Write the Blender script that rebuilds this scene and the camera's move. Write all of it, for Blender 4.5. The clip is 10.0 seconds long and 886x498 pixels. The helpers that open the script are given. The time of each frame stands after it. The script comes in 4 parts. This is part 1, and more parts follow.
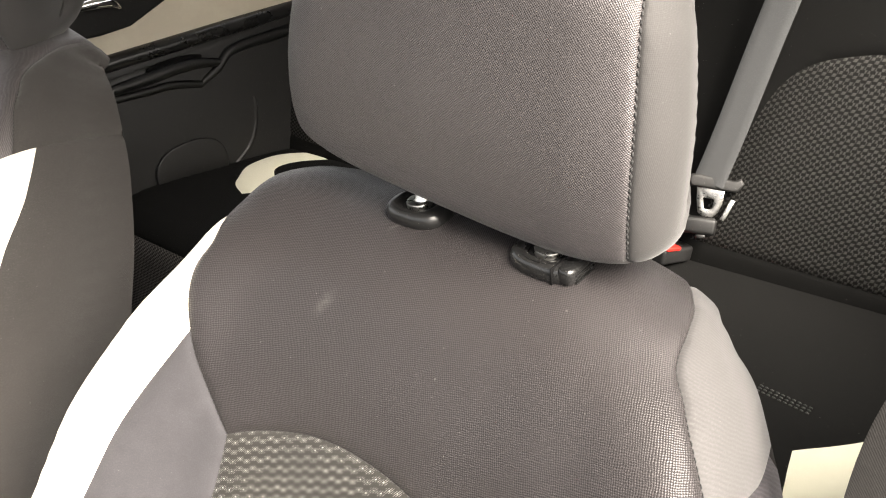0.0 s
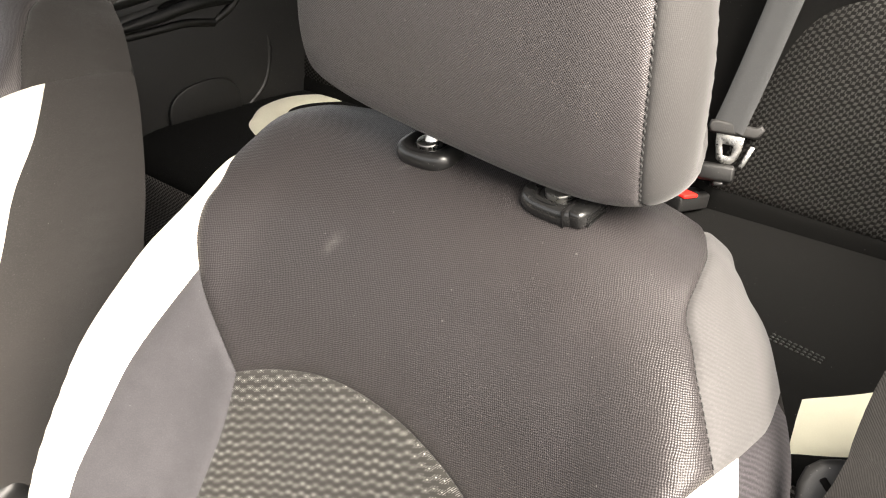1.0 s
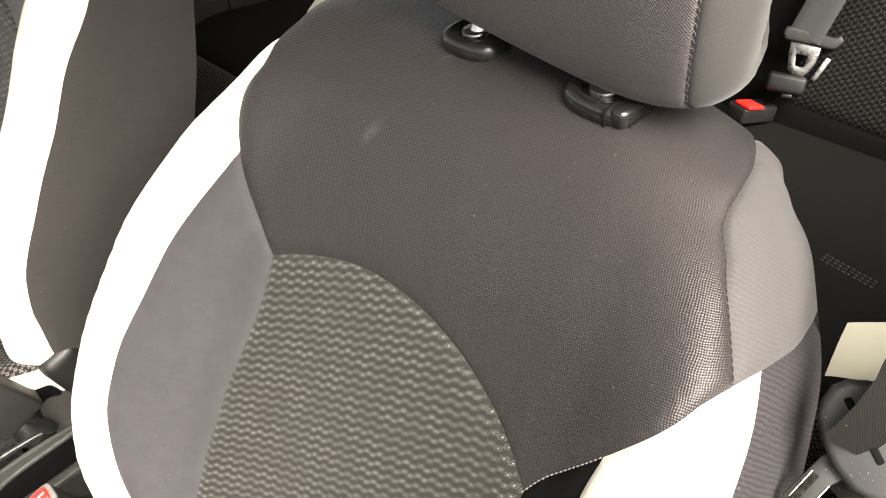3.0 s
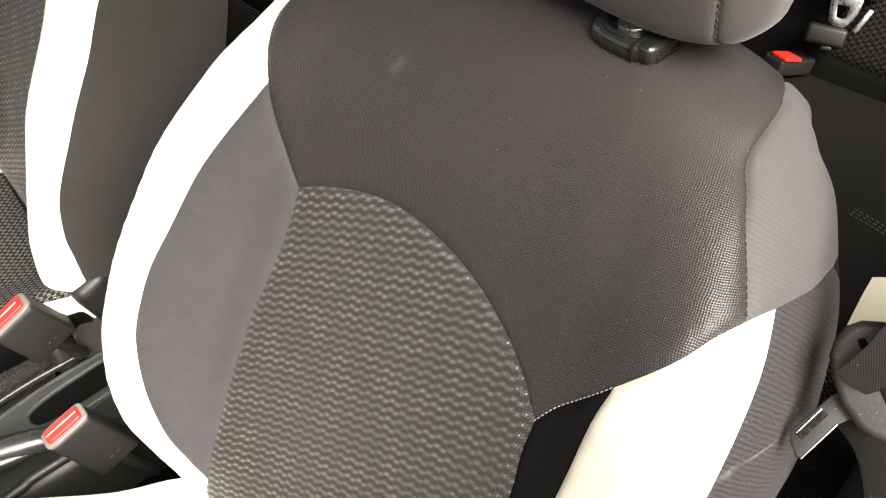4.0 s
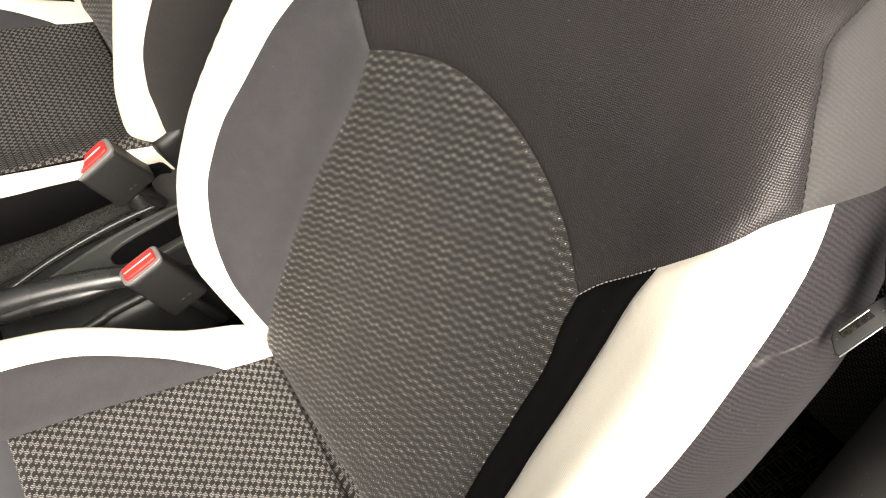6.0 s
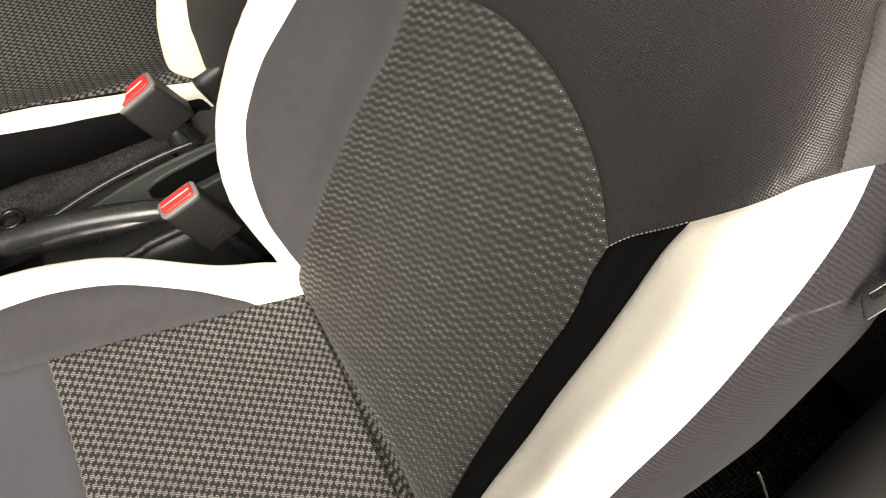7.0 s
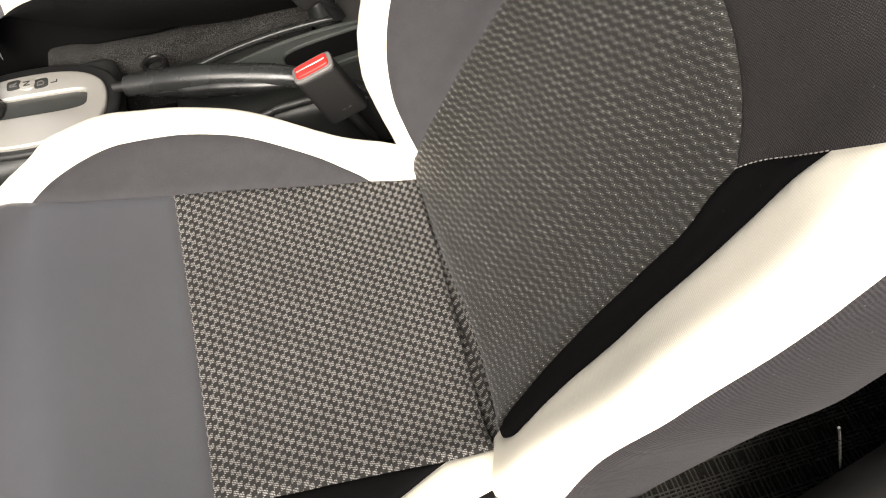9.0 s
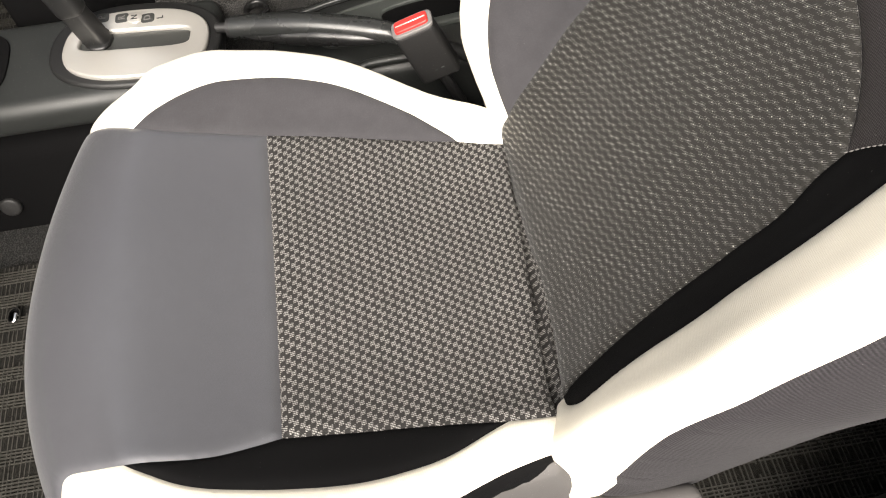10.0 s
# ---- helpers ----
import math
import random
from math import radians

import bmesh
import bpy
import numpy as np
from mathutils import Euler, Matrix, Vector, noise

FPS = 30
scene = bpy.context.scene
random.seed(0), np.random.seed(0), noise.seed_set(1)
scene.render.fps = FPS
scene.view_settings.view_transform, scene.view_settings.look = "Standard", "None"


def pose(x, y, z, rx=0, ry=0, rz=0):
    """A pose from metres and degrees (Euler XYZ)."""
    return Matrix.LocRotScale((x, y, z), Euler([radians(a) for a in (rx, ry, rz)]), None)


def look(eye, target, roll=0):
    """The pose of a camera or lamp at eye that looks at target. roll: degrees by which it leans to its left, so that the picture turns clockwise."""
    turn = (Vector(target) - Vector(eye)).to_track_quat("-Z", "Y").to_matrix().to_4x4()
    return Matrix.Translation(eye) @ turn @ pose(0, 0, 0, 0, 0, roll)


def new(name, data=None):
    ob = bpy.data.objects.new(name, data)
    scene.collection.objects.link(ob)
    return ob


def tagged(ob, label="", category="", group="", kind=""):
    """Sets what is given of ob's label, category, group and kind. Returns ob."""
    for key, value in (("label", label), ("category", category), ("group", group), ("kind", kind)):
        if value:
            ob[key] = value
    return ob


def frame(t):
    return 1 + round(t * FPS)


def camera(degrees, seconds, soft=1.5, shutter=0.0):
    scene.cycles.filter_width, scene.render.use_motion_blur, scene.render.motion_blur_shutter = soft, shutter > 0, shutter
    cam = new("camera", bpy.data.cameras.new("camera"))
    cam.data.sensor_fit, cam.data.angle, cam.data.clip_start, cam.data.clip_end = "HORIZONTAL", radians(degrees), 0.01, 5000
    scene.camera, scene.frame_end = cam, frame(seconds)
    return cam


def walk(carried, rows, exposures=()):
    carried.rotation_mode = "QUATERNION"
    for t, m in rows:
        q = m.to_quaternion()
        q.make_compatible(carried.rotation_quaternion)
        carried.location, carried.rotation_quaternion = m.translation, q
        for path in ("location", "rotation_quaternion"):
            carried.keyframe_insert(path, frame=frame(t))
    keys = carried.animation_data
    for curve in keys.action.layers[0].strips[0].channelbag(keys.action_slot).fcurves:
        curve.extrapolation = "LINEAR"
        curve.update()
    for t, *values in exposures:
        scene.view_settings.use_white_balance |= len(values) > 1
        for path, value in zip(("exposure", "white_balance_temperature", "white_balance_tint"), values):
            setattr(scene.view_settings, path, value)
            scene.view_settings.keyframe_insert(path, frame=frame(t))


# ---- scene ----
from mathutils.geometry import delaunay_2d_cdt

cam = camera(58.0, 10.0, 1.1)
PATH = [
    (0, (-0.32, 0.108, 1.045), (0.877, -1.193, 0.111), -4.6),
    (0.5, (-0.322, 0.108, 1.043), (0.875, -1.151, 0.051), -4.7),
    (1, (-0.32, 0.102, 1.038), (0.869, -1.118, -0.009), -4.6),
    (1.5, (-0.319, 0.099, 1.034), (0.866, -1.078, -0.067), -4.5),
    (2, (-0.321, 0.093, 1.031), (0.869, -1.031, -0.117), -4.3),
    (2.5, (-0.325, 0.088, 1.031), (0.877, -0.977, -0.159), -4.5),
    (4, (-0.343, 0.096, 1.021), (0.857, -0.811, -0.297), -4.4),
    (4.5, (-0.35, 0.095, 1.021), (0.846, -0.758, -0.336), -4.5),
    (5, (-0.356, 0.096, 1.017), (0.842, -0.688, -0.38), -4.5),
    (5.5, (-0.36, 0.093, 1.013), (0.825, -0.609, -0.437), -4.9),
    (7, (-0.368, 0.098, 1.015), (0.758, -0.416, -0.557), -5.7),
    (7.5, (-0.373, 0.101, 1.012), (0.74, -0.351, -0.587), -5.5),
    (8, (-0.38, 0.105, 1.01), (0.726, -0.278, -0.612), -5.3),
    (8.5, (-0.387, 0.115, 1.009), (0.707, -0.196, -0.636), -5.1),
    (9, (-0.391, 0.124, 1.007), (0.695, -0.115, -0.655), -5.0),
    (9.5, (-0.398, 0.142, 1.004), (0.687, -0.029, -0.667), -4.4),
    (10, (-0.405, 0.149, 1.001), (0.677, 0.06, -0.679), -5.3),
]
walk(cam, [(t, look(eye, target, roll)) for t, eye, target, roll in PATH],
     [(0, 2.72, 7100, 11), (2.5, 2.35, 7100, 11), (4, 1.95, 7100, 11), (5.5, 1.6, 7100, 11), (8, 1.18, 7000, 11), (10, 1.47, 6800, 11)])

# ---- world, sun, exposure ----
world = bpy.data.worlds.new("sky")
scene.world = world
world.use_nodes = True
wn = world.node_tree
sky = wn.nodes.new("ShaderNodeTexSky")
sky.sky_type, sky.sun_disc = "NISHITA", False
sky.sun_elevation, sky.sun_rotation = radians(46), radians(279)
sky.air_density, sky.dust_density, sky.ozone_density = 1.0, 5.0, 0.4
pale = wn.nodes.new("ShaderNodeHueSaturation")
pale.inputs["Saturation"].default_value = 0.3
wn.links.new(sky.outputs[0], pale.inputs["Color"])
wn.links.new(pale.outputs[0], wn.nodes["Background"].inputs[0])
wn.nodes["Background"].inputs[1].default_value = 0.115
sun = new("sun", bpy.data.lights.new("sun", "SUN"))
sun.data.energy, sun.data.angle, sun.data.color = 3.6, radians(46), (1.0, 0.96, 0.90)
sun.matrix_world = look((-2.9, 0.46, 3.55), (0, 0, 0.5))


# ---- materials ----
class Nodes:
    """A short hand for node trees."""

    def __init__(self, name):
        self.mat = bpy.data.materials.new(name)
        self.mat.use_nodes = True
        self.tree = self.mat.node_tree
        self.bsdf = self.tree.nodes["Principled BSDF"]

    def put(self, kind, *ins, operation="", data_type=""):
        n = self.tree.nodes.new(kind)
        if operation:
            n.operation = operation
        if data_type:
            n.data_type = data_type
        for i, v in enumerate(ins):
            self.feed(v, n.inputs[i])
        return n

    def feed(self, v, socket):
        if v is None:
            return
        if isinstance(v, bpy.types.NodeSocket):
            self.tree.links.new(v, socket)
        else:
            socket.default_value = v

    def op(self, what, a, b=0.0, c=0.0):
        return self.put("ShaderNodeMath", a, b, c, operation=what).outputs[0]

    def mix(self, f, a, b):
        n = self.put("ShaderNodeMix", data_type="RGBA")
        for v, s in ((f, n.inputs[0]), (a, n.inputs[6]), (b, n.inputs[7])):
            self.feed((*v, 1) if isinstance(v, tuple) and len(v) == 3 else v, s)
        return n.outputs[2]

    def coords(self, uv):
        t = self.put("ShaderNodeTexCoord")
        return t.outputs["UV" if uv else "Object"]

    def noise(self, vec, scale, detail=3.0, rough=0.55):
        n = self.put("ShaderNodeTexNoise")
        self.feed(vec, n.inputs["Vector"])
        n.inputs["Scale"].default_value = scale
        n.inputs["Detail"].default_value = detail
        n.inputs["Roughness"].default_value = rough
        return n.outputs[0]

    def span(self, v, a, b, lo=0.0, hi=1.0):
        n = self.put("ShaderNodeMapRange", v, a, b, lo, hi)
        return n.outputs[0]

    def bump(self, height, strength, distance):
        n = self.put("ShaderNodeBump")
        n.inputs["Strength"].default_value = strength
        n.inputs["Distance"].default_value = distance
        self.feed(height, n.inputs["Height"])
        self.feed(n.outputs[0], self.bsdf.inputs["Normal"])

    def end(self, colour, rough=0.8, metal=0.0, spec=0.5, sheen=0.0, sheen_rough=0.4):
        self.feed((*colour, 1) if isinstance(colour, tuple) else colour, self.bsdf.inputs["Base Color"])
        self.feed(rough, self.bsdf.inputs["Roughness"])
        self.feed(metal, self.bsdf.inputs["Metallic"])
        self.feed(spec, self.bsdf.inputs["Specular IOR Level"])
        self.bsdf.inputs["Sheen Weight"].default_value = sheen
        self.bsdf.inputs["Sheen Roughness"].default_value = sheen_rough
        return self.mat


def tone(c, k):
    return tuple(min(1.0, v * k) for v in c)


def cloth(name, colour, period=0.0013, ratio=1.0, depth=0.0004, contrast=0.35, twill=0.0, sheen=0.15, dust=0.25, rough=0.9, spec=0.25, marks=(), turn=0.0, silk=None):
    """A woven cloth: threads at the given period over the metric UVs; twill leans the weave into diagonal ribs."""
    m = Nodes(name)
    uv = m.coords(True)
    sep = m.put("ShaderNodeSeparateXYZ", uv)
    k = 2 * math.pi / period
    slip = m.op("MULTIPLY", m.op("SUBTRACT", m.noise(uv, 70.0, 2.0), 0.5), period * (0.7 if twill else 1.2))
    x, y = m.op("ADD", sep.outputs[0], slip), m.op("SUBTRACT", sep.outputs[1], slip)
    wob = m.op("MULTIPLY", m.noise(uv, 260.0, 2.0), 3.2 if silk else 0.9)
    if twill:
        ph = m.op("ADD", m.op("MULTIPLY", x, k * twill), m.op("MULTIPLY", y, k))
        w = m.op("SINE", m.op("ADD", ph, wob))
        w = m.op("MULTIPLY", w, m.op("ADD", 0.7, m.op("MULTIPLY", m.noise(uv, 700.0, 1.0), 0.5)))
    else:
        ct, st = math.cos(radians(turn)), math.sin(radians(turn))
        wx = m.op("ADD", m.op("MULTIPLY", x, ct), m.op("MULTIPLY", y, st))
        wy = m.op("SUBTRACT", m.op("MULTIPLY", y, ct), m.op("MULTIPLY", x, st))
        a = m.op("SINE", m.op("ADD", m.op("MULTIPLY", wx, k), wob))
        b = m.op("SINE", m.op("ADD", m.op("MULTIPLY", wy, k * ratio), wob))
        w = m.op("MULTIPLY", a, b)
    h = m.op("ADD", m.op("MULTIPLY", w, 0.5), 0.5)
    c = m.mix(h, tone(colour, 1 - contrast), tone(colour, 1 + contrast))
    big = m.span(m.noise(uv, 9.0, 5.0, 0.6), 0.35, 0.75)
    fuzz = m.span(m.noise(uv, 620.0, 2.0), 0.52, 0.72)
    c = m.mix(m.op("MULTIPLY", big, dust), c, tone(colour, 1.5))
    c = m.mix(m.op("MULTIPLY", fuzz, min(0.6, contrast)), c, tone(colour, 3.2))
    nap = m.span(m.noise(uv, 55.0, 5.0, 0.7), 0.38, 0.66)
    c = m.mix(m.op("MULTIPLY", nap, 0.8 * dust), c, tone(colour, 0.62))
    grain = m.span(m.noise(uv, 900.0, 2.0), 0.35, 0.65)
    c = m.mix(m.op("MULTIPLY", grain, 0.35), c, tone(colour, 0.6 if max(colour) < 0.4 else 0.95))
    lint = m.span(m.noise(uv, 420.0, 0.0), 0.85, 0.87)
    c = m.mix(m.op("MULTIPLY", lint, min(0.3, contrast)), c, (0.3, 0.29, 0.28))
    worn = m.noise(uv, 160.0, 4.0, 0.7)
    for mx, my, turn, length, width, strength in marks:
        ct, st = math.cos(radians(turn)), math.sin(radians(turn))
        dx, dy = m.op("SUBTRACT", x, mx), m.op("SUBTRACT", y, my)
        a = m.op("DIVIDE", m.op("ADD", m.op("MULTIPLY", dx, ct), m.op("MULTIPLY", dy, st)), length)
        b = m.op("DIVIDE", m.op("SUBTRACT", m.op("MULTIPLY", dy, ct), m.op("MULTIPLY", dx, st)), width)
        far = m.op("SQRT", m.op("ADD", m.op("MULTIPLY", a, a), m.op("MULTIPLY", b, b)))
        f = m.op("MULTIPLY", m.span(far, 0.1, 1.0, strength, 0.0), m.span(worn, 0.35, 0.6, 0.3, 1.0))
        c = m.mix(f, c, (0.32, 0.3, 0.29))
    m.bump(m.op("ADD", h, m.op("MULTIPLY", m.noise(uv, 420.0, 3.0), 0.6)), 0.55, depth)
    if contrast > 0.5:
        spec = m.op("MULTIPLY", m.op("ADD", m.op("POWER", h, 2.0), m.op("MULTIPLY", m.noise(uv, 600.0, 2.0), 0.5)), spec * 1.3)
    if silk:
        f = m.op("ADD", m.op("MULTIPLY", h, 0.3), 0.09)
        return m.end(m.mix(f, c, silk), rough, f, spec, sheen)
    return m.end(c, rough, spec=spec, sheen=sheen)


def block_cloth(name, base, light, px=0.006, py=0.0095, slant=0.3, lean=0.8, strokes=3.0, thin=-0.2, shift=0.19, fill=0.5, tilt=0.0, dots=0.0, spec=0.4, drift=0.0003, gap=0.12, part_off=1.0, knots=0.0, silk=False):
    """A checked cloth: blocks of pale looped threads on a dark ground; dots: strength of a glint painted into each
    block's colour; silk: glossy pale threads that shine like metal.
    """
    m = Nodes(name)
    uv = m.coords(True)
    sep = m.put("ShaderNodeSeparateXYZ", uv)
    wander = m.op("MULTIPLY", m.op("SUBTRACT", m.noise(uv, 90.0, 2.0), 0.5), drift)
    x, y = m.op("ADD", sep.outputs[0], wander), m.op("ADD", sep.outputs[1], wander)
    y = m.op("ADD", y, m.op("MULTIPLY", x, tilt))
    col = m.op("ADD", m.op("DIVIDE", x, px), m.op("MULTIPLY", y, slant / px))
    odd = m.op("SUBTRACT", m.op("MULTIPLY", m.op("GREATER_THAN", m.op("SINE", m.op("MULTIPLY", col, math.pi)), 0.0), 2.0), 1.0)
    r = m.op("FRACT", m.op("ADD", m.op("DIVIDE", y, py), m.op("MULTIPLY", odd, shift)))
    block = m.op("MULTIPLY", m.span(r, 0.0, 0.08), m.span(r, fill, fill + 0.08, 1.0, 0.0))
    lines = m.op("SINE", m.op("MULTIPLY", m.op("ADD", x, m.op("MULTIPLY", y, lean)), strokes * 2 * math.pi / px))
    mask = m.op("MULTIPLY", block, m.span(lines, thin, thin + 0.6, gap, 1.0))
    across = m.op("SUBTRACT", m.op("FRACT", col), 0.5)
    mask = m.op("MULTIPLY", mask, m.span(m.op("ABSOLUTE", across), 0.36, 0.46, 1.0, part_off))
    if knots:
        beads = m.op("SINE", m.op("MULTIPLY", m.op("SUBTRACT", y, m.op("MULTIPLY", x, 0.3)), knots * 2 * math.pi / py))
        mask = m.op("MULTIPLY", mask, m.span(beads, -0.7, 0.1, 0.45, 1.0))
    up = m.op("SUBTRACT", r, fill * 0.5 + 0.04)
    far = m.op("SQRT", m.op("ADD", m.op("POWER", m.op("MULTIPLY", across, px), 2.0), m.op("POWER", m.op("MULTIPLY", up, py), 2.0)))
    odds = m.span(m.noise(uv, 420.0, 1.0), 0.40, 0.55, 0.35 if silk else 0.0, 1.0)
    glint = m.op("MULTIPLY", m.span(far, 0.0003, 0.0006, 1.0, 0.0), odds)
    var = m.span(m.noise(uv, 35.0, 4.0), 0.3, 0.7, 0.8, 1.1)
    mask = m.op("MINIMUM", m.op("MULTIPLY", mask, var), 1.0)
    fuzz = m.span(m.noise(uv, 1400.0, 2.0), 0.35, 0.7)
    c = m.mix(mask, m.mix(fuzz, tone(base, 0.7), tone(base, 1.35)), m.mix(fuzz, tone(light, 0.75), tone(light, 1.15)))
    # painted highlight: a pale spot in the base colour, whatever the light
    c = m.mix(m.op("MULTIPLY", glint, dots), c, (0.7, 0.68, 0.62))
    m.bump(m.op("ADD", mask, m.op("MULTIPLY", fuzz, 0.3)), 0.6, 0.0006)
    if silk:
        return m.end(c, m.op("SUBTRACT", 0.8, m.op("MULTIPLY", mask, 0.57)), m.op("MULTIPLY", mask, m.op("SUBTRACT", 0.9, glint)), 0.25, 0.15)
    return m.end(c, m.op("SUBTRACT", 0.8, m.op("MULTIPLY", mask, 0.25)), spec=m.op("ADD", 0.15, m.op("MULTIPLY", mask, spec)), sheen_rough=0.35)


def plastic(name, colour, rough=0.5, grain=900.0, strength=0.25, spec=0.5, dust=0.15):
    """Moulded plastic with a fine leather grain and some dust."""
    m = Nodes(name)
    p = m.coords(False)
    n = m.noise(p, grain, 2.0)
    d = m.span(m.noise(p, 14.0, 5.0, 0.65), 0.45, 0.8)
    c = m.mix(m.op("MULTIPLY", d, dust), colour, tone(colour, 2.2))
    speck = m.span(m.noise(p, 900.0, 0.0), 0.82, 0.84)
    c = m.mix(m.op("MULTIPLY", speck, 0.35), c, (0.35, 0.34, 0.32))
    m.bump(n, strength, 0.0004)
    return m.end(c, m.op("ADD", rough, m.op("MULTIPLY", d, 0.15)), spec=spec)


def metal(name, colour, rough=0.25):
    m = Nodes(name)
    p = m.coords(False)
    n = m.noise(p, 300.0, 3.0)
    m.bump(m.noise(p, 700.0, 2.0), 0.03, 0.0002)
    return m.end(colour, m.span(n, 0.3, 0.7, rough * 0.7, rough * 1.4), metal=1.0)


def carpet_mat(name, colour, pale, scale=330.0):
    m = Nodes(name)
    p = m.coords(False)
    n = m.noise(p, scale, 3.0, 0.75)
    b = m.noise(p, 30.0, 4.0)
    c = m.mix(m.span(n, 0.46, 0.66), colour, pale)
    c = m.mix(m.op("MULTIPLY", m.span(b, 0.4, 0.7), 0.4), c, tone(colour, 0.6))
    m.bump(n, 0.9, 0.003)
    return m.end(c, 0.98, spec=0.1, sheen=0.05)


# pale scuffs: place along the cloth, turn, half length, half width, strength
MAIN_MARKS = [(0.084, 0.464, 115, 0.016, 0.007, 0.13), (0.063, 0.539, 130, 0.010, 0.002, 0.2)]
SIDE_MARKS = [(-0.303, 0.3635, 170, 0.022, 0.0014, 0.3), (-0.278, 0.357, 150, 0.012, 0.004, 0.12), (-0.333, 0.3796, 175, 0.006, 0.0015, 0.25)]
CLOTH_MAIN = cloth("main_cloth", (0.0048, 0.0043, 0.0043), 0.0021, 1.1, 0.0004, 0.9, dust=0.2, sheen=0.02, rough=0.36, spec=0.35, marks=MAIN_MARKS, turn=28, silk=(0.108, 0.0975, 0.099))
# main cloth's weave again, its colour lifted to stand in for light
CLOTH_HEAD_LIT = cloth("head_cloth_lit", (0.0235, 0.0213, 0.0215), 0.0019, 1.1, 0.0005, 0.85, dust=0.2, sheen=0.1, rough=0.45, spec=0.6, silk=(0.16, 0.144, 0.147))
HEAD_SIDE = cloth("head_side_cloth", (0.036, 0.0343, 0.0337), 0.0016, 1.0, 0.00008, 0.12, dust=0.15, rough=0.75, spec=0.3, turn=20)
CLOTH_SIDE = cloth("side_twill", (0.045, 0.043, 0.043), 0.0026, 1.0, 0.00015, 0.13, twill=-0.22, dust=0.15, rough=0.75, spec=0.3)
CLOTH_SIDE_LOW = cloth("lower_twill", (0.0192, 0.0174, 0.0194), 0.0027, 1.0, 0.0004, 0.45, twill=-0.3, dust=0.2, sheen=0.05, rough=0.8, spec=0.2, marks=SIDE_MARKS)
CLOTH_GREY = cloth("grey_suede", (0.0375, 0.036, 0.039), 0.0011, 1.0, 0.00012, 0.09, dust=0.45, sheen=0.1)
CLOTH_WHITE = cloth("ivory_knit", (0.69, 0.645, 0.545), 0.0017, 0.8, 0.00014, 0.09, dust=0.1, sheen=0.1, turn=35)
CLOTH_BLACK = cloth("black_velour", (0.0036, 0.0035, 0.0037), 0.0007, 1.0, 0.0002, 0.1, dust=0.1, sheen=0.0, spec=0.08)
CLOTH_FRONT = cloth("front_suede", (0.029, 0.0294, 0.0337), 0.0011, 1.0, 0.00012, 0.09, dust=0.6, sheen=0.15, rough=0.34, spec=0.8, silk=(0.21, 0.211, 0.23))
CLOTH_DARK = cloth("dark_side_cloth", (0.03, 0.0275, 0.026), 0.0009, 1.0, 0.0003, 0.2, dust=0.25)
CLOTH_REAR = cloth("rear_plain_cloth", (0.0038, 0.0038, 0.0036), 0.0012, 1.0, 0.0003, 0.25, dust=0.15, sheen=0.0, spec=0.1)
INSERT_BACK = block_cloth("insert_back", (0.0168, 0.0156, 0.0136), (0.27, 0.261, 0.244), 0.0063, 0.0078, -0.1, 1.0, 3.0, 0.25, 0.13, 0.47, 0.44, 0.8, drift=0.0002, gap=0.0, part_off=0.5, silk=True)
INSERT_CUSHION = block_cloth("insert_cushion", (0.019, 0.0178, 0.017), (0.265, 0.254, 0.24), 0.0047, 0.0092, 0.4, -0.4, 2.5, -0.4, 0.21, 0.46, knots=5.0)
# one mesh, two colours: shade painted into the backrest, light into the bench front
REAR_MESH_SHADED = block_cloth("rear_mesh_shaded", (0.0042, 0.0039, 0.0036), (0.020, 0.019, 0.017), 0.0066, 0.0088, 0.1, 0.4, 1.0, -0.9, 0.25, 0.5)
MESH_FRONT_LIT = block_cloth("bench_front_mesh_lit", (0.018, 0.0162, 0.0155), (0.12, 0.112, 0.106), 0.0052, 0.0062, 0.0, 0.5, 1.0, -0.6, 0.25, 0.5)
THREAD = plastic("thread", (0.012, 0.012, 0.012), 0.8)
THREAD_PALE = plastic("pale_thread", (0.2, 0.19, 0.18), 0.8)
THREAD_GREY = plastic("grey_thread", (0.05, 0.048, 0.046), 0.8)
BLACK_PLASTIC = plastic("black_plastic", (0.010, 0.010, 0.010), 0.45)
GLOSS_PLASTIC = plastic("satin_black_plastic", (0.009, 0.009, 0.009), 0.27, 500.0, 0.08)
GREY_PLASTIC = plastic("console_plastic", (0.015, 0.0162, 0.0154), 0.45, 1100.0, 0.35)
BUCKLE_PLASTIC = plastic("buckle_plastic", (0.0095, 0.0092, 0.009), 0.55)
SILVER = Nodes("silver_paint").end((0.56, 0.54, 0.5), 0.3, 0.6)
RED = plastic("red_plastic", (0.62, 0.025, 0.02), 0.35, 600.0, 0.05, dust=0.05)
RED_REAR = plastic("rear_red_plastic", (0.75, 0.02, 0.015), 0.4, 600.0, 0.05, dust=0.02)
SLOT_GREY = plastic("slot_plastic", (0.03, 0.031, 0.029), 0.4, 700.0, 0.1)
RIM_GREY = plastic("pale_grey_plastic", (0.13, 0.124, 0.12), 0.4, 600.0, 0.1)
SHIELD_GREY = plastic("shield_plastic", (0.075, 0.071, 0.069), 0.7, 900.0, 0.3, 0.2)
STEEL = metal("steel", (0.58, 0.575, 0.55), 0.3)
DARK_STEEL = metal("dark_steel", (0.1, 0.1, 0.1), 0.35)
TONGUE_STEEL = metal("tongue_steel", (0.30, 0.295, 0.28), 0.3)
GRIP_PLASTIC = plastic("grip_plastic", (0.019, 0.02, 0.0197), 0.25, 500.0, 0.08)
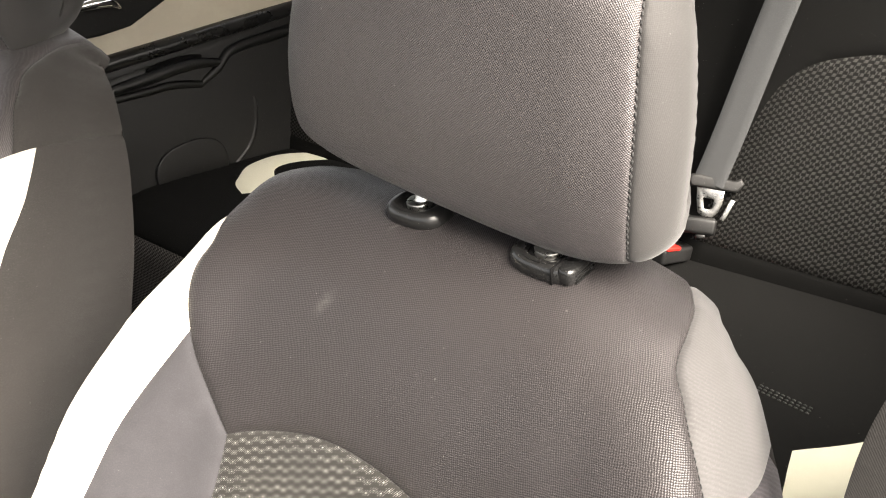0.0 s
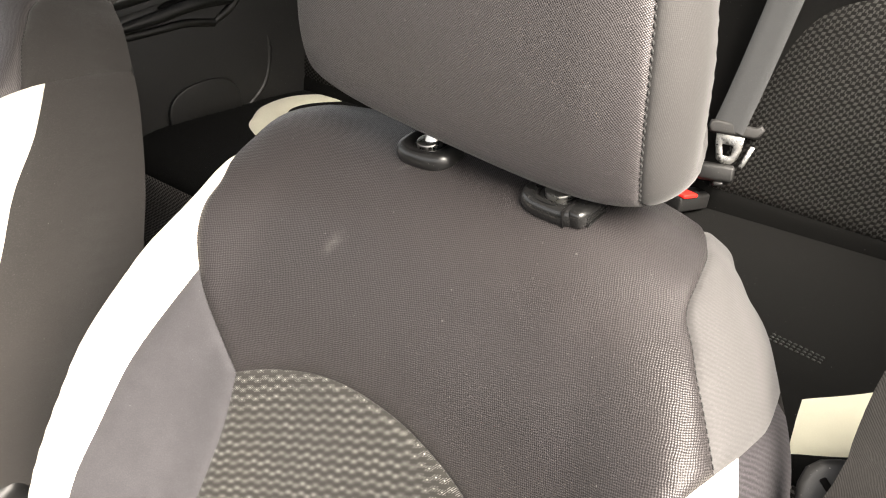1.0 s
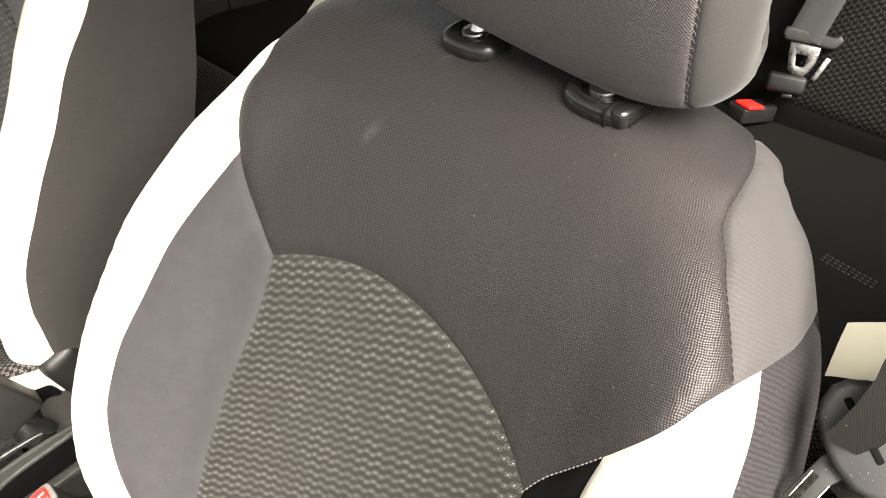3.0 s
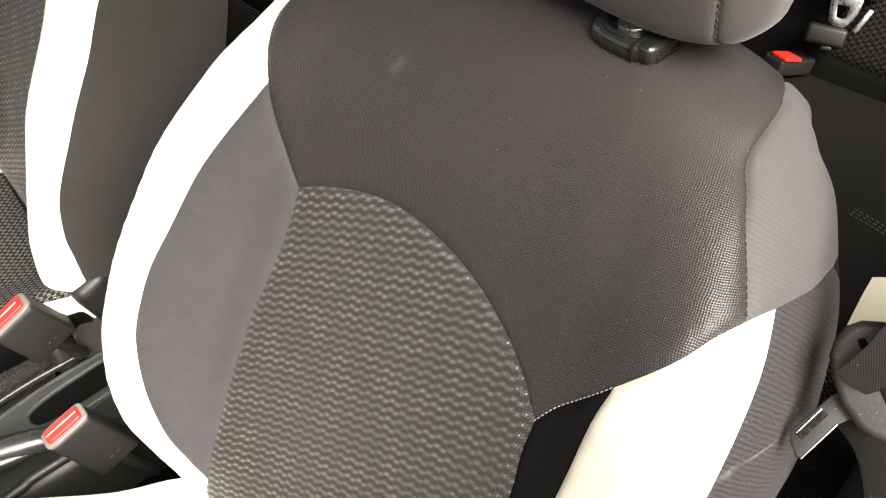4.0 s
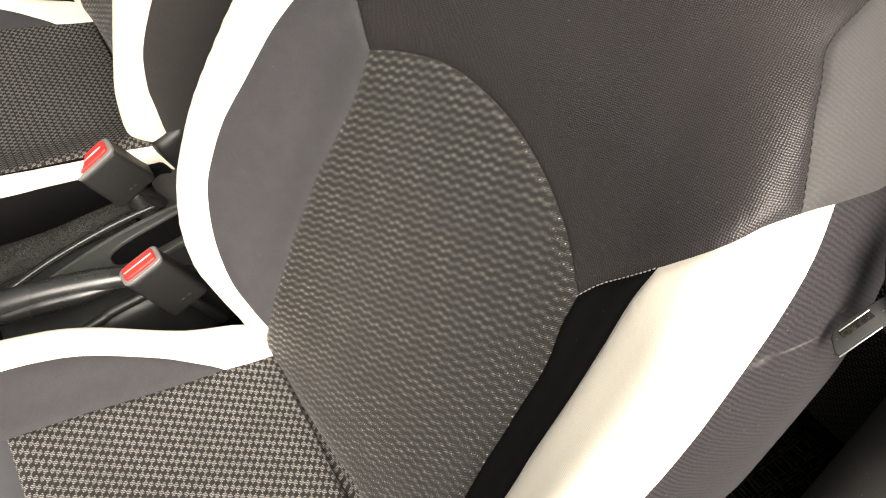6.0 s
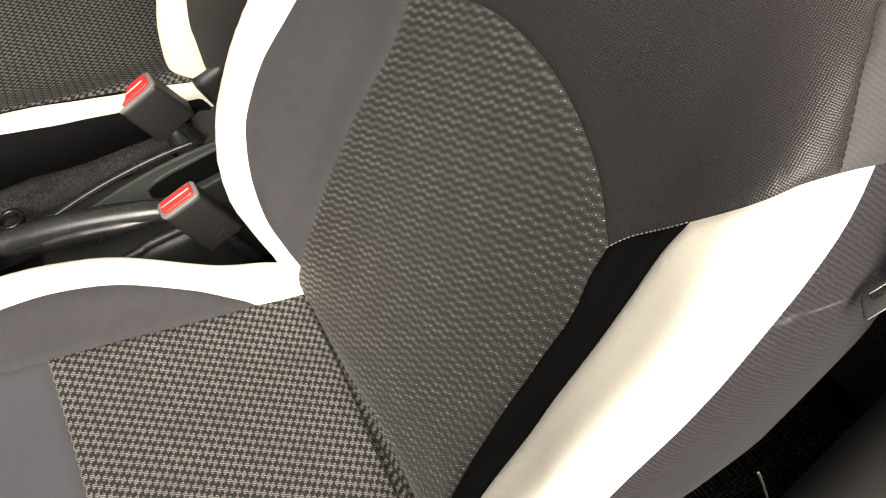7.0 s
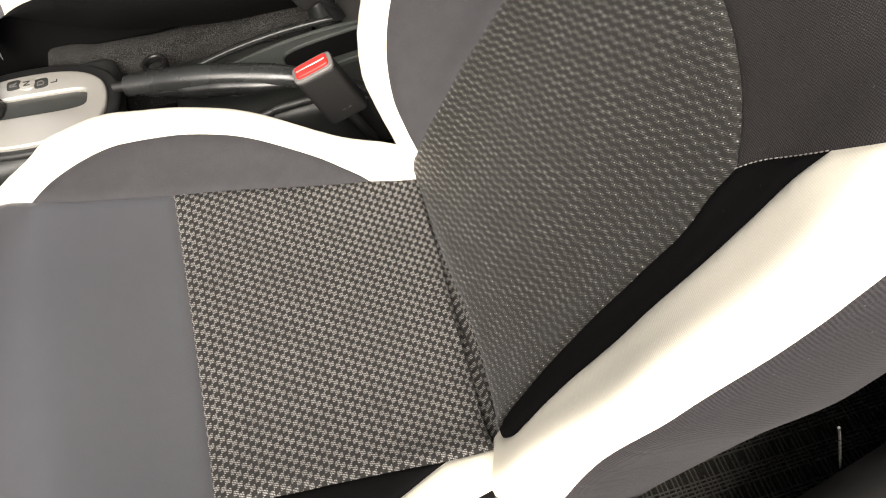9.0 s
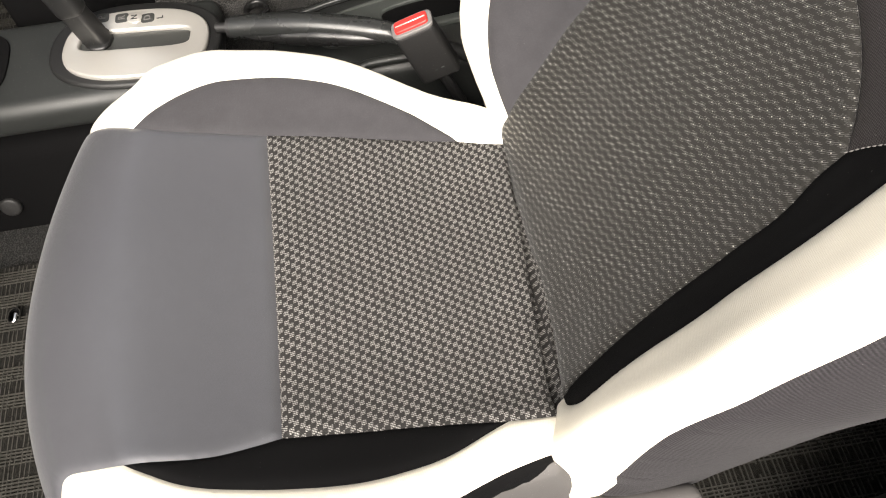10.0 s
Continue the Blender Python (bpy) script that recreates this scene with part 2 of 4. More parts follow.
TRAY_PLASTIC = plastic("tray_plastic", (0.042, 0.046, 0.043), 0.45, 1100.0, 0.35)
FOOT_GREY = plastic("pillar_grey", (0.034, 0.033, 0.031), 0.6, 900.0, 0.3, 0.3)
CARPET = carpet_mat("carpet", (0.010, 0.0098, 0.0094), (0.062, 0.06, 0.057), 430.0)
FELT_CLOTH = carpet_mat("felt", (0.008, 0.0078, 0.0075), (0.095, 0.092, 0.088), 700.0)
MAT_BASE = carpet_mat("mat_base", (0.008, 0.0075, 0.0065), (0.025, 0.023, 0.019))
MAT_RIB = plastic("mat_rib", (0.037, 0.035, 0.030), 0.45, 900.0, 0.3)
WEB_GREY = cloth("grey_webbing", (0.062, 0.064, 0.066), 0.0018, 1.0, 0.0003, 0.2, twill=1.0, dust=0.1)
WEB_BLACK = cloth("black_webbing", (0.006, 0.0055, 0.0052), 0.0018, 1.0, 0.0003, 0.3, twill=1.0, dust=0.1, sheen=0.0, spec=0.15)
BEIGE = plastic("beige_trim", (0.5, 0.45, 0.36), 0.6, 700.0, 0.2)
DOOR_BLACK = plastic("door_plastic", (0.004, 0.004, 0.004), 0.48, 800.0, 0.3, 0.4)
IVORY_REAR = cloth("rear_ivory", (0.62, 0.6, 0.47), 0.0012, 1.0, 0.0003, 0.06, dust=0.1)
HEADLINER = plastic("headliner", (0.5, 0.49, 0.46), 0.95, 300.0, 0.3)
GROUND_MAT = carpet_mat("asphalt", (0.1, 0.1, 0.1), (0.2, 0.2, 0.19))
LABEL_INK = plastic("dark_ink", (0.02, 0.02, 0.02), 0.6)
CHROME = metal("chrome", (0.85, 0.85, 0.85), 0.08)


# ---- mesh helpers ----
def thing(name, place, label, category, group="", kind=""):
    ob = new(name)
    ob.empty_display_size = 0.05
    ob.matrix_basis = Matrix.Translation(place)
    return tagged(ob, label, category, group, kind)


def part(name, mesh, material, parent=None, label="", smooth=True):
    """Links a bmesh or mesh, in world metres, as one object under a thing or part."""
    if isinstance(mesh, bmesh.types.BMesh):
        me = bpy.data.meshes.new(name)
        bmesh.ops.recalc_face_normals(mesh, faces=mesh.faces)
        mesh.to_mesh(me)
        mesh.free()
    else:
        me = mesh
    me.materials.append(material)
    if smooth:
        me.shade_smooth()
        me.set_sharp_from_angle(angle=radians(42))
    ob = new(name, me)
    if parent is not None:
        ob.parent = parent
        if parent.type == "EMPTY":
            ob.matrix_parent_inverse = parent.matrix_basis.inverted()
    return tagged(ob, label)


def single(name, mesh, material, label, category, kind="", group="", smooth=True):
    return tagged(part(name, mesh, material, None, "", smooth), label, category, group, kind)


def rbox(size, m, bevel=0.004, seg=3, taper=1.0):
    """A box with rounded edges at the pose m; taper narrows its top."""
    bm = bmesh.new()
    bmesh.ops.create_cube(bm, size=1.0)
    for v in bm.verts:
        k = taper if v.co.z > 0 else 1.0
        v.co = Vector((v.co.x * size[0] * k, v.co.y * size[1] * k, v.co.z * size[2]))
    if bevel:
        bmesh.ops.bevel(bm, geom=bm.edges[:], offset=min(bevel, min(size) * 0.48), segments=seg, profile=0.5, affect="EDGES")
    bmesh.ops.transform(bm, matrix=m, verts=bm.verts)
    return bm


def plate(outline, height, m, bevel=0.002, seg=3, hole=None):
    """A slab of the given outline (x, y), from z = 0 up to height, with rounded rims; hole: an outline cut through it."""
    bm = bmesh.new()
    if hole is None:
        f = bm.faces.new([bm.verts.new((x, y, 0)) for x, y in outline])
    else:
        n = len(outline)
        a = [bm.verts.new((x, y, 0)) for x, y in outline]
        b = [bm.verts.new((x, y, 0)) for x, y in hole]
        for i in range(n):
            bm.faces.new((a[i], a[(i + 1) % n], b[(i + 1) % n], b[i]))
    res = bmesh.ops.extrude_face_region(bm, geom=bm.faces[:])
    up = [v for v in res["geom"] if isinstance(v, bmesh.types.BMVert)]
    for v in up:
        v.co.z = height
    bmesh.ops.recalc_face_normals(bm, faces=bm.faces)
    if bevel:
        rim = [e for e in bm.edges if e.calc_face_angle(0) > 0.9 and abs(e.verts[0].co.z - e.verts[1].co.z) < 1e-6]
        bmesh.ops.bevel(bm, geom=rim, offset=bevel, segments=seg, profile=0.5, affect="EDGES")
    bmesh.ops.transform(bm, matrix=m, verts=bm.verts)
    return bm


def oval(a, b, n=40, power=2.0, x0=0.0, y0=0.0):
    out = []
    for i in range(n):
        t = 2 * math.pi * i / n
        c, s = math.cos(t), math.sin(t)
        out.append((x0 + a * math.copysign(abs(c) ** (2 / power), c), y0 + b * math.copysign(abs(s) ** (2 / power), s)))
    return out


def smooth_line(pts, step):
    """A Catmull-Rom curve through the points, at about the given step."""
    p = [Vector(q) for q in pts]
    out = []
    for i in range(len(p) - 1):
        a, b, c, d = p[max(i - 1, 0)], p[i], p[i + 1], p[min(i + 2, len(p) - 1)]
        n = max(1, int((c - b).length / step))
        for k in range(n):
            t = k / n
            out.append(0.5 * (2 * b + (c - a) * t + (2 * a - 5 * b + 4 * c - d) * t * t + (3 * b - a - 3 * c + d) * t ** 3))
    out.append(p[-1])
    return out


def tube(pts, radius, sides=12, step=0.006, flat=1.0):
    """A tube along a smooth curve; radius: a number or one for each point; flat squeezes it in height."""
    line = smooth_line(pts, step)
    radii = [radius] * len(pts) if isinstance(radius, (int, float)) else list(radius)
    bm = bmesh.new()
    rings = []
    n = len(line)
    for i, q in enumerate(line):
        along = (line[min(i + 1, n - 1)] - line[max(i - 1, 0)]).normalized()
        side = along.cross(Vector((0, 0, 1)))
        side = side.normalized() if side.length > 1e-4 else Vector((1, 0, 0))
        upw = side.cross(along)
        f = i / (n - 1) * (len(radii) - 1)
        k = min(int(f), len(radii) - 2) if len(radii) > 1 else 0
        r = radii[k] + (radii[min(k + 1, len(radii) - 1)] - radii[k]) * (f - k)
        rings.append([bm.verts.new(q + side * r * math.cos(2 * math.pi * j / sides) + upw * r * flat * math.sin(2 * math.pi * j / sides)) for j in range(sides)])
    for a, b in zip(rings, rings[1:]):
        for j in range(sides):
            bm.faces.new((a[j], a[(j + 1) % sides], b[(j + 1) % sides], b[j]))
    bm.faces.new(rings[0]), bm.faces.new(rings[-1])
    return bm


def ribbon(pts, across, width, thick=0.0014, step=0.01):
    """A strap along a smooth curve with metric UVs; across: the direction of its width, one or one for each point."""
    line = smooth_line(pts, step)
    dirs = [Vector(a) for a in (across if isinstance(across, list) else [across] * len(pts))]
    bm = bmesh.new()
    uvl = bm.loops.layers.uv.new("UVMap")
    rows, run = [], 0.0
    n = len(line)
    for i, q in enumerate(line):
        along = (line[min(i + 1, n - 1)] - line[max(i - 1, 0)]).normalized()
        f = i / (n - 1) * (len(dirs) - 1)
        k = min(int(f), len(dirs) - 2) if len(dirs) > 1 else 0
        w = dirs[k].lerp(dirs[min(k + 1, len(dirs) - 1)], f - k)
        w = (w - along * w.dot(along)).normalized()
        nn = along.cross(w)
        run += (line[i] - line[i - 1]).length if i else 0
        prof = [(-0.5, 0), (-0.47, 0.5), (-0.2, 0.4), (0.2, 0.4), (0.47, 0.5), (0.5, 0), (0.47, -0.5), (-0.47, -0.5)]
        rows.append(([bm.verts.new(q + w * width * a + nn * thick * b) for a, b in prof], run, prof))
    for (a, ra, prof), (b, rb, _) in zip(rows, rows[1:]):
        for j in range(8):
            j2 = (j + 1) % 8
            fce = bm.faces.new((a[j], a[j2], b[j2], b[j]))
            for lp, (px, ry) in zip(fce.loops, ((prof[j][0], ra), (prof[j2][0], ra), (prof[j2][0], rb), (prof[j][0], rb))):
                lp[uvl].uv = (px * width, ry)
    bm.faces.new(rows[0][0]), bm.faces.new(rows[-1][0])
    return bm


def grid_mesh(name, fn, us, vs, flip=False):
    """A mesh over a parametric surface, with metric UVs measured along it."""
    pts = [[Vector(fn(u, v)) for u in us] for v in vs]
    nu = len(us)
    verts = [p for row in pts for p in row]
    faces, uvs = [], []
    mid = pts[len(vs) // 2]
    ru = [0.0]
    for a, b in zip(mid, mid[1:]):
        ru.append(ru[-1] + (b - a).length)
    col = [row[nu // 2] for row in pts]
    rv = [0.0]
    for a, b in zip(col, col[1:]):
        rv.append(rv[-1] + (b - a).length)
    for j in range(len(vs) - 1):
        for i in range(nu - 1):
            q = [(i, j), (i + 1, j), (i + 1, j + 1), (i, j + 1)]
            if flip:
                q.reverse()
            faces.append([b * nu + a for a, b in q])
            uvs += [(ru[a], rv[b]) for a, b in q]
    me = bpy.data.meshes.new(name)
    me.from_pydata(verts, [], faces)
    layer = me.uv_layers.new(name="UVMap")
    layer.data.foreach_set("uv", [c for p in uvs for c in p])
    return me


def spline(keys):
    """A smooth curve through (x, y) keys with no overshoot."""
    xs = np.array([k[0] for k in keys], float)
    ys = np.array([k[1] for k in keys], float)
    h = np.diff(xs)
    dl = np.diff(ys) / h
    m = np.zeros(len(xs))
    m[0], m[-1] = dl[0], dl[-1]
    for i in range(1, len(xs) - 1):
        m[i] = 0 if dl[i - 1] * dl[i] <= 0 else 2 * dl[i - 1] * dl[i] / (dl[i - 1] + dl[i])

    def f(x):
        x = np.clip(np.asarray(x, float), xs[0], xs[-1])
        i = np.clip(np.searchsorted(xs, x) - 1, 0, len(h) - 1)
        t = (x - xs[i]) / h[i]
        return ((2 * t - 3) * t * t + 1) * ys[i] + ((t - 2) * t + 1) * t * h[i] * m[i] + (3 - 2 * t) * t * t * ys[i + 1] + (t - 1) * t * t * h[i] * m[i + 1]

    return f


# ---- upholstered surfaces ----
RECLINE, TILT, HEAD_LEAN, HEAD_ROLL, BITE = radians(27), radians(11), radians(3.4), radians(7.1), 0.33
SX = spline([(0, 0), (.25, .29), (.5, .58), (.65, .76), (.78, .90), (.88, .985), (.94, 1.0), (1, .95)])
CSX = spline([(0, 0), (.25, .29), (.5, .58), (.65, .76), (.78, .90), (.86, .965), (.9, .975), (.94, .92), (1, .72)])
SD1 = spline([(0, 0), (.25, .02), (.5, .22), (.65, .66), (.78, 1), (.88, .75), (.94, .4), (1, 0)])
SD2 = spline([(0, 0), (.5, 0), (.65, 0), (.78, .02), (.88, .2), (.94, .5), (1, 1)])
BKS = spline([(-.14, -.14), (-.1, -.1), (-.06, -.06), (-.03, -.03), (0, 0), (.1, .1), (.2, .2), (.3, .3), (.4, .399), (.47, .466), (.51, .502), (.55, .533), (.59, .553), (.63, .557), (.67, .55)])
BKD = spline([(-.14, 0), (-.1, .009), (-.06, .013), (-.03, .018), (0, .025), (.05, .025), (.1, .022), (.2, .018), (.3, .0165), (.4, .018), (.47, .008), (.51, -.008), (.55, -.032), (.59, -.066), (.63, -.105), (.67, -.128)])
BWI = spline([(-.14, .14), (-.1, .15), (-.06, .175), (-.03, .198), (0, .213), (.03, .2296), (.06, .2466), (.1, .27), (.15, .284), (.2, .281), (.3, .279), (.4, .2563), (.47, .2334), (.51, .2297), (.55, .2215), (.59, .187), (.63, .1651), (.67, .155)])
BWO = spline([(-.14, .208), (-.1, .218), (-.06, .224), (-.03, .226), (0, .229), (.1, .24), (.2, .255), (.3, .256), (.4, .2389), (.47, .2108), (.51, .1945), (.55, .1775), (.59, .16), (.63, .15), (.67, .142)])
BBI = spline([(-.14, 0), (-.06, 0), (-.03, .006), (0, .022), (.03, .0492), (.06, .0737), (.1, .0896), (.15, .0965), (.2, .099), (.3, .085), (.4, .055), (.48, .026), (.52, .012), (.7, .008)])
BBO = spline([(-.14, .02), (-.1, .03), (-.06, .034), (-.03, .03), (0, .045), (.1, .06), (.2, .065), (.3, .05), (.4, .03), (.48, .01), (.52, 0), (.7, 0)])
BDO = spline([(-.14, 0), (-.1, 0), (-.06, 0), (-.03, 0), (.3, 0), (.42, .003), (.5, .0175), (.56, .0349), (.67, .0441)])
BDI = spline([(-.14, 0), (-.1, 0), (-.06, 0), (-.03, 0), (.3, 0), (.42, .002), (.5, -.003), (.56, 0), (.67, .0055)])
BRO = spline([(-.14, 0), (.34, 0), (.38, .005), (.43, .013), (.5, .02), (.67, .02)])
CKL = spline([(0, -.03), (.03, 0), (.31, .28), (.43, .4), (.48, .447), (.53, .487), (.57, .503), (.62, .512), (.67, .511)])
CKH = spline([(0, -.01), (.03, 0), (.31, 0), (.43, .008), (.48, -.004), (.53, -.032), (.57, -.065), (.62, -.112), (.67, -.139)])
CW = spline([(0, .199), (.03, .207), (.12, .228), (.25, .27), (.35, .276), (.43, .256), (.48, .243), (.53, .224), (.57, .207), (.67, .193)])
CB = spline([(0, .019), (.1, .025), (.25, .041), (.35, .034), (.43, .016), (.48, .005), (.7, .002)])
CDW = spline([(0, -.06), (.03, -.045), (.05, -.028), (.09, -.018), (.12, -.018), (.15, -.0155), (.2, -.0098), (.25, -.0056), (.3, 0), (.35, .002), (.4, .0075), (.43, .01), (.48, .014), (.53, .014), (.57, .012), (.67, .006)])
CBOW = spline([(0, -.007), (.3, -.002), (.43, .016), (.5, .043), (.67, .053)])
HKS = spline([(0, .02), (.03, .003), (.06, -.006), (.09, -.004), (.12, .015), (.2, .095), (.28, .172), (.32, .205), (.36, .222), (.4, .218), (.43, .2)])
HKD = spline([(0, -.137), (.03, -.11), (.06, -.077), (.09, -.0385), (.12, -.0066), (.2, .0044), (.28, -.002), (.32, -.02), (.36, -.055), (.4, -.1), (.43, -.132)])
HW = spline([(0, .113), (.06, .134), (.12, .1455), (.2, .148), (.28, .1435), (.34, .132), (.43, .104)])
HX = spline([(0, 0), (.5, .66), (.65, .85), (.78, .96), (.88, 1), (.94, .95), (1, .76)])
HD2 = spline([(0, 0), (.5, .015), (.65, .06), (.78, .16), (.88, .34), (.94, .6), (1, 1)])


def on_back(x, s, d):
    """World place of a point of the backrest: x across, s up along it, d proud of it."""
    return np.stack([x, -s * math.sin(RECLINE) + d * math.cos(RECLINE), BITE + s * math.cos(RECLINE) + d * math.sin(RECLINE)], -1)


def backrest_at(u, v):
    u, v = np.asarray(u, float), np.asarray(v, float)
    a, kd = np.abs(u), BKD(v)
    w, b = np.where(u > 0, BWI(v), BWO(v)), np.where(u > 0, BBI(v), BBO(v))
    kd = kd - np.where(u < 0, BRO(v) * np.clip((a - .38) / .45, 0, 1) ** 1.8, 0)
    return on_back(np.sign(u) * w * SX(a), BKS(v) - np.where(u < 0, BDO(v), BDI(v)) * a ** 2.5 - np.where(u < 0, .006 * np.clip((v - .52) / .1, 0, 1), 0) * a ** 8, kd + b * SD1(a) - (.13 + kd) * np.where(u > 0, .6, 1.0) * SD2(a))


def cushion_at(u, v):
    u, v = np.asarray(u, float), np.asarray(v, float)
    a, kh = np.abs(u), CKH(v)
    lap = np.clip((a - .5) / .32, 0, 1)
    x = np.sign(u) * CW(v) * CSX(a) + np.where(u > 0, CDW(v), 0) * lap * lap * (3 - 2 * lap)
    tuck = .0605 - .0165 * u
    h = kh + CB(v) * SD1(a) - np.maximum(.09 + kh, .0) * SD2(a)
    h = h - .014 * np.exp(-((v - tuck) / .0045) ** 2) * np.clip((.68 - a) / .1, 0, 1) - .09 * (np.clip(tuck - .005 - v, 0, 1) / .05) ** 1.3
    k = CKL(v) - CBOW(v) * (x / .25) ** 2 * np.where(u < 0, 1.6, 1.0)
    return np.stack([x, k * math.cos(TILT) - h * math.sin(TILT), BITE + k * math.sin(TILT) + h * math.cos(TILT)], -1)


def headrest_at(u, v):
    u, v = np.asarray(u, float), np.asarray(v, float)
    a, kd, s = np.abs(u), HKD(v) - .0344, HKS(v)
    s = s + .0175 * np.clip((.16 - v) / .1, 0, 1) + (.1 - s) * .509 * a ** 4
    d = kd - (.143 + kd) * HD2(a)
    x = np.sign(u) * HW(v) * 1.11 * (1 - .69 * s) * HX(a) * np.where(u < 0, 1 + .107 * a, 1.0)
    # the rest sits a little askew on its posts
    ct, st = math.cos(HEAD_ROLL), math.sin(HEAD_ROLL)
    x, s = x * ct - (s - .1) * st + .0244, x * st + (s - .1) * ct + .0702
    return np.stack([x, -.22 - s * math.sin(HEAD_LEAN) + d * math.cos(HEAD_LEAN), .828 + s * math.cos(HEAD_LEAN) + d * math.sin(HEAD_LEAN)], -1)


def seam_curve(pts, step=0.35):
    """A seam as a smooth line in (u / 3, v)."""
    return smooth_line([(p[0] * .33, p[1]) for p in pts], 0.005)


def upholster(fn, lo, hi, seams, seeds, place, dip=0.003, width=0.0045, cell=0.009, out=1.0):
    """Cuts a surface into panels along its seams; gives one mesh for each seed, pressed in along the seams, and the seam lines."""
    pts, edges, index = [], [], {}

    def add(p):
        key = (round(p[0], 4), round(p[1], 4))
        if key not in index:
            index[key] = len(pts)
            pts.append(Vector(key))
        return index[key]

    lines = [seam_curve(s) for s in seams]
    for line in lines:
        ids = [add(p) for p in line]
        edges += [(a, b) for a, b in zip(ids, ids[1:]) if a != b]
    rim = []
    nu, nv = int(.66 / cell), int((hi - lo) / cell)
    for i in range(nu):
        rim.append((-.33 + .66 * i / nu, lo))
    for j in range(nv):
        rim.append((.33, lo + (hi - lo) * j / nv))
    for i in range(nu):
        rim.append((.33 - .66 * i / nu, hi))
    for j in range(nv):
        rim.append((-.33, hi - (hi - lo) * j / nv))
    ids = [add(p) for p in rim]
    edges += list(zip(ids, ids[1:] + ids[:1]))
    seam_pts = np.array([p for line in lines for p in line])
    for j in range(1, nv):
        for i in range(1, nu):
            p = np.array((-.33 + .66 * (i + .5 * (j % 2)) / nu, lo + (hi - lo) * j / nv))
            if p[0] < .326 and np.min(((seam_pts - p) ** 2).sum(1)) > .0035 ** 2:
                add(p)
    for dense in (.0025, .0055):
        for line in lines:
            for a, b in zip(line, line[1:]):
                t = (b - a).normalized()
                for sgn in (-1, 1):
                    p = (a + b) / 2 + Vector((-t.y, t.x)) * dense * sgn
                    q = np.array(p)
                    if abs(q[0]) < .325 and lo + .003 < q[1] < hi - .003 and np.min(((seam_pts - q) ** 2).sum(1)) > (dense * .85) ** 2:
                        add(p)
    vco, ved, vfa, _, oed, _ = delaunay_2d_cdt(pts, edges, [], 0, 1e-5)
    wall = {tuple(sorted(e)) for e, o in zip(ved, oed) if o}
    touch = {}
    for f, face in enumerate(vfa):
        for a, b in zip(face, face[1:] + face[:1]):
            touch.setdefault(tuple(sorted((a, b))), []).append(f)
    colour = [-1] * len(vfa)
    for f in range(len(vfa)):
        if colour[f] >= 0:
            continue
        colour[f], todo = f, [f]
        while todo:
            g = todo.pop()
            face = vfa[g]
            for a, b in zip(face, face[1:] + face[:1]):
                k = tuple(sorted((a, b)))
                if k not in wall:
                    for n in touch[k]:
                        if colour[n] < 0:
                            colour[n] = f
                            todo.append(n)
    co = np.array([tuple(p) for p in vco])
    u, v = co[:, 0] / .33, co[:, 1]
    base = fn(u, v)
    du = fn(np.clip(u + .004, -1, 1), v) - fn(np.clip(u - .004, -1, 1), v)
    dv = fn(u, np.clip(v + .003, lo, hi)) - fn(u, np.clip(v - .003, lo, hi))
    nrm = np.cross(du, dv) * out
    nrm /= np.linalg.norm(nrm, axis=1, keepdims=True) + 1e-12
    gap = np.array([np.sqrt(np.min(((seam_pts - p) ** 2).sum(1))) for p in co])
    world_co = base - nrm * (dip * np.exp(-(gap / width) ** 2))[:, None]
    ts = np.linspace(0, 1, 25)
    ray_u = fn(u[:, None] * ts, np.repeat(v[:, None], 25, 1))
    um = np.sign(u) * np.linalg.norm(np.diff(ray_u, axis=1), axis=2).sum(1)
    world_co = np.array([place(p) for p in world_co])
    out = {}
    cent = np.array([co[list(f)].mean(0) for f in vfa])
    flip = place((1, 0, 0))[0] < place((0, 0, 0))[0]
    for name, (su, sv) in seeds.items():
        k = colour[int(np.argmin(((cent - (su * .33, sv)) ** 2).sum(1)))]
        mine = [f for c, f in zip(colour, vfa) if c == k]
        used = sorted({i for f in mine for i in f})
        where = {i: n for n, i in enumerate(used)}
        faces = []
        for f in mine:
            f = list(f)
            p, q, r = world_co[f[0]], world_co[f[1]], world_co[f[2]]
            a = np.cross(q - p, r - p)
            want = nrm[f[0]] * (np.array([-1, 1, 1]) if flip else 1)
            faces.append([where[i] for i in (f if a @ want > 0 else f[::-1])])
        me = bpy.data.meshes.new(name)
        me.from_pydata([tuple(world_co[i]) for i in used], [], faces)
        layer = me.uv_layers.new(name="UVMap")
        layer.data.foreach_set("uv", [c for f in faces for i in f for c in (um[used[i]], v[used[i]])])
        out[name] = me
    return out


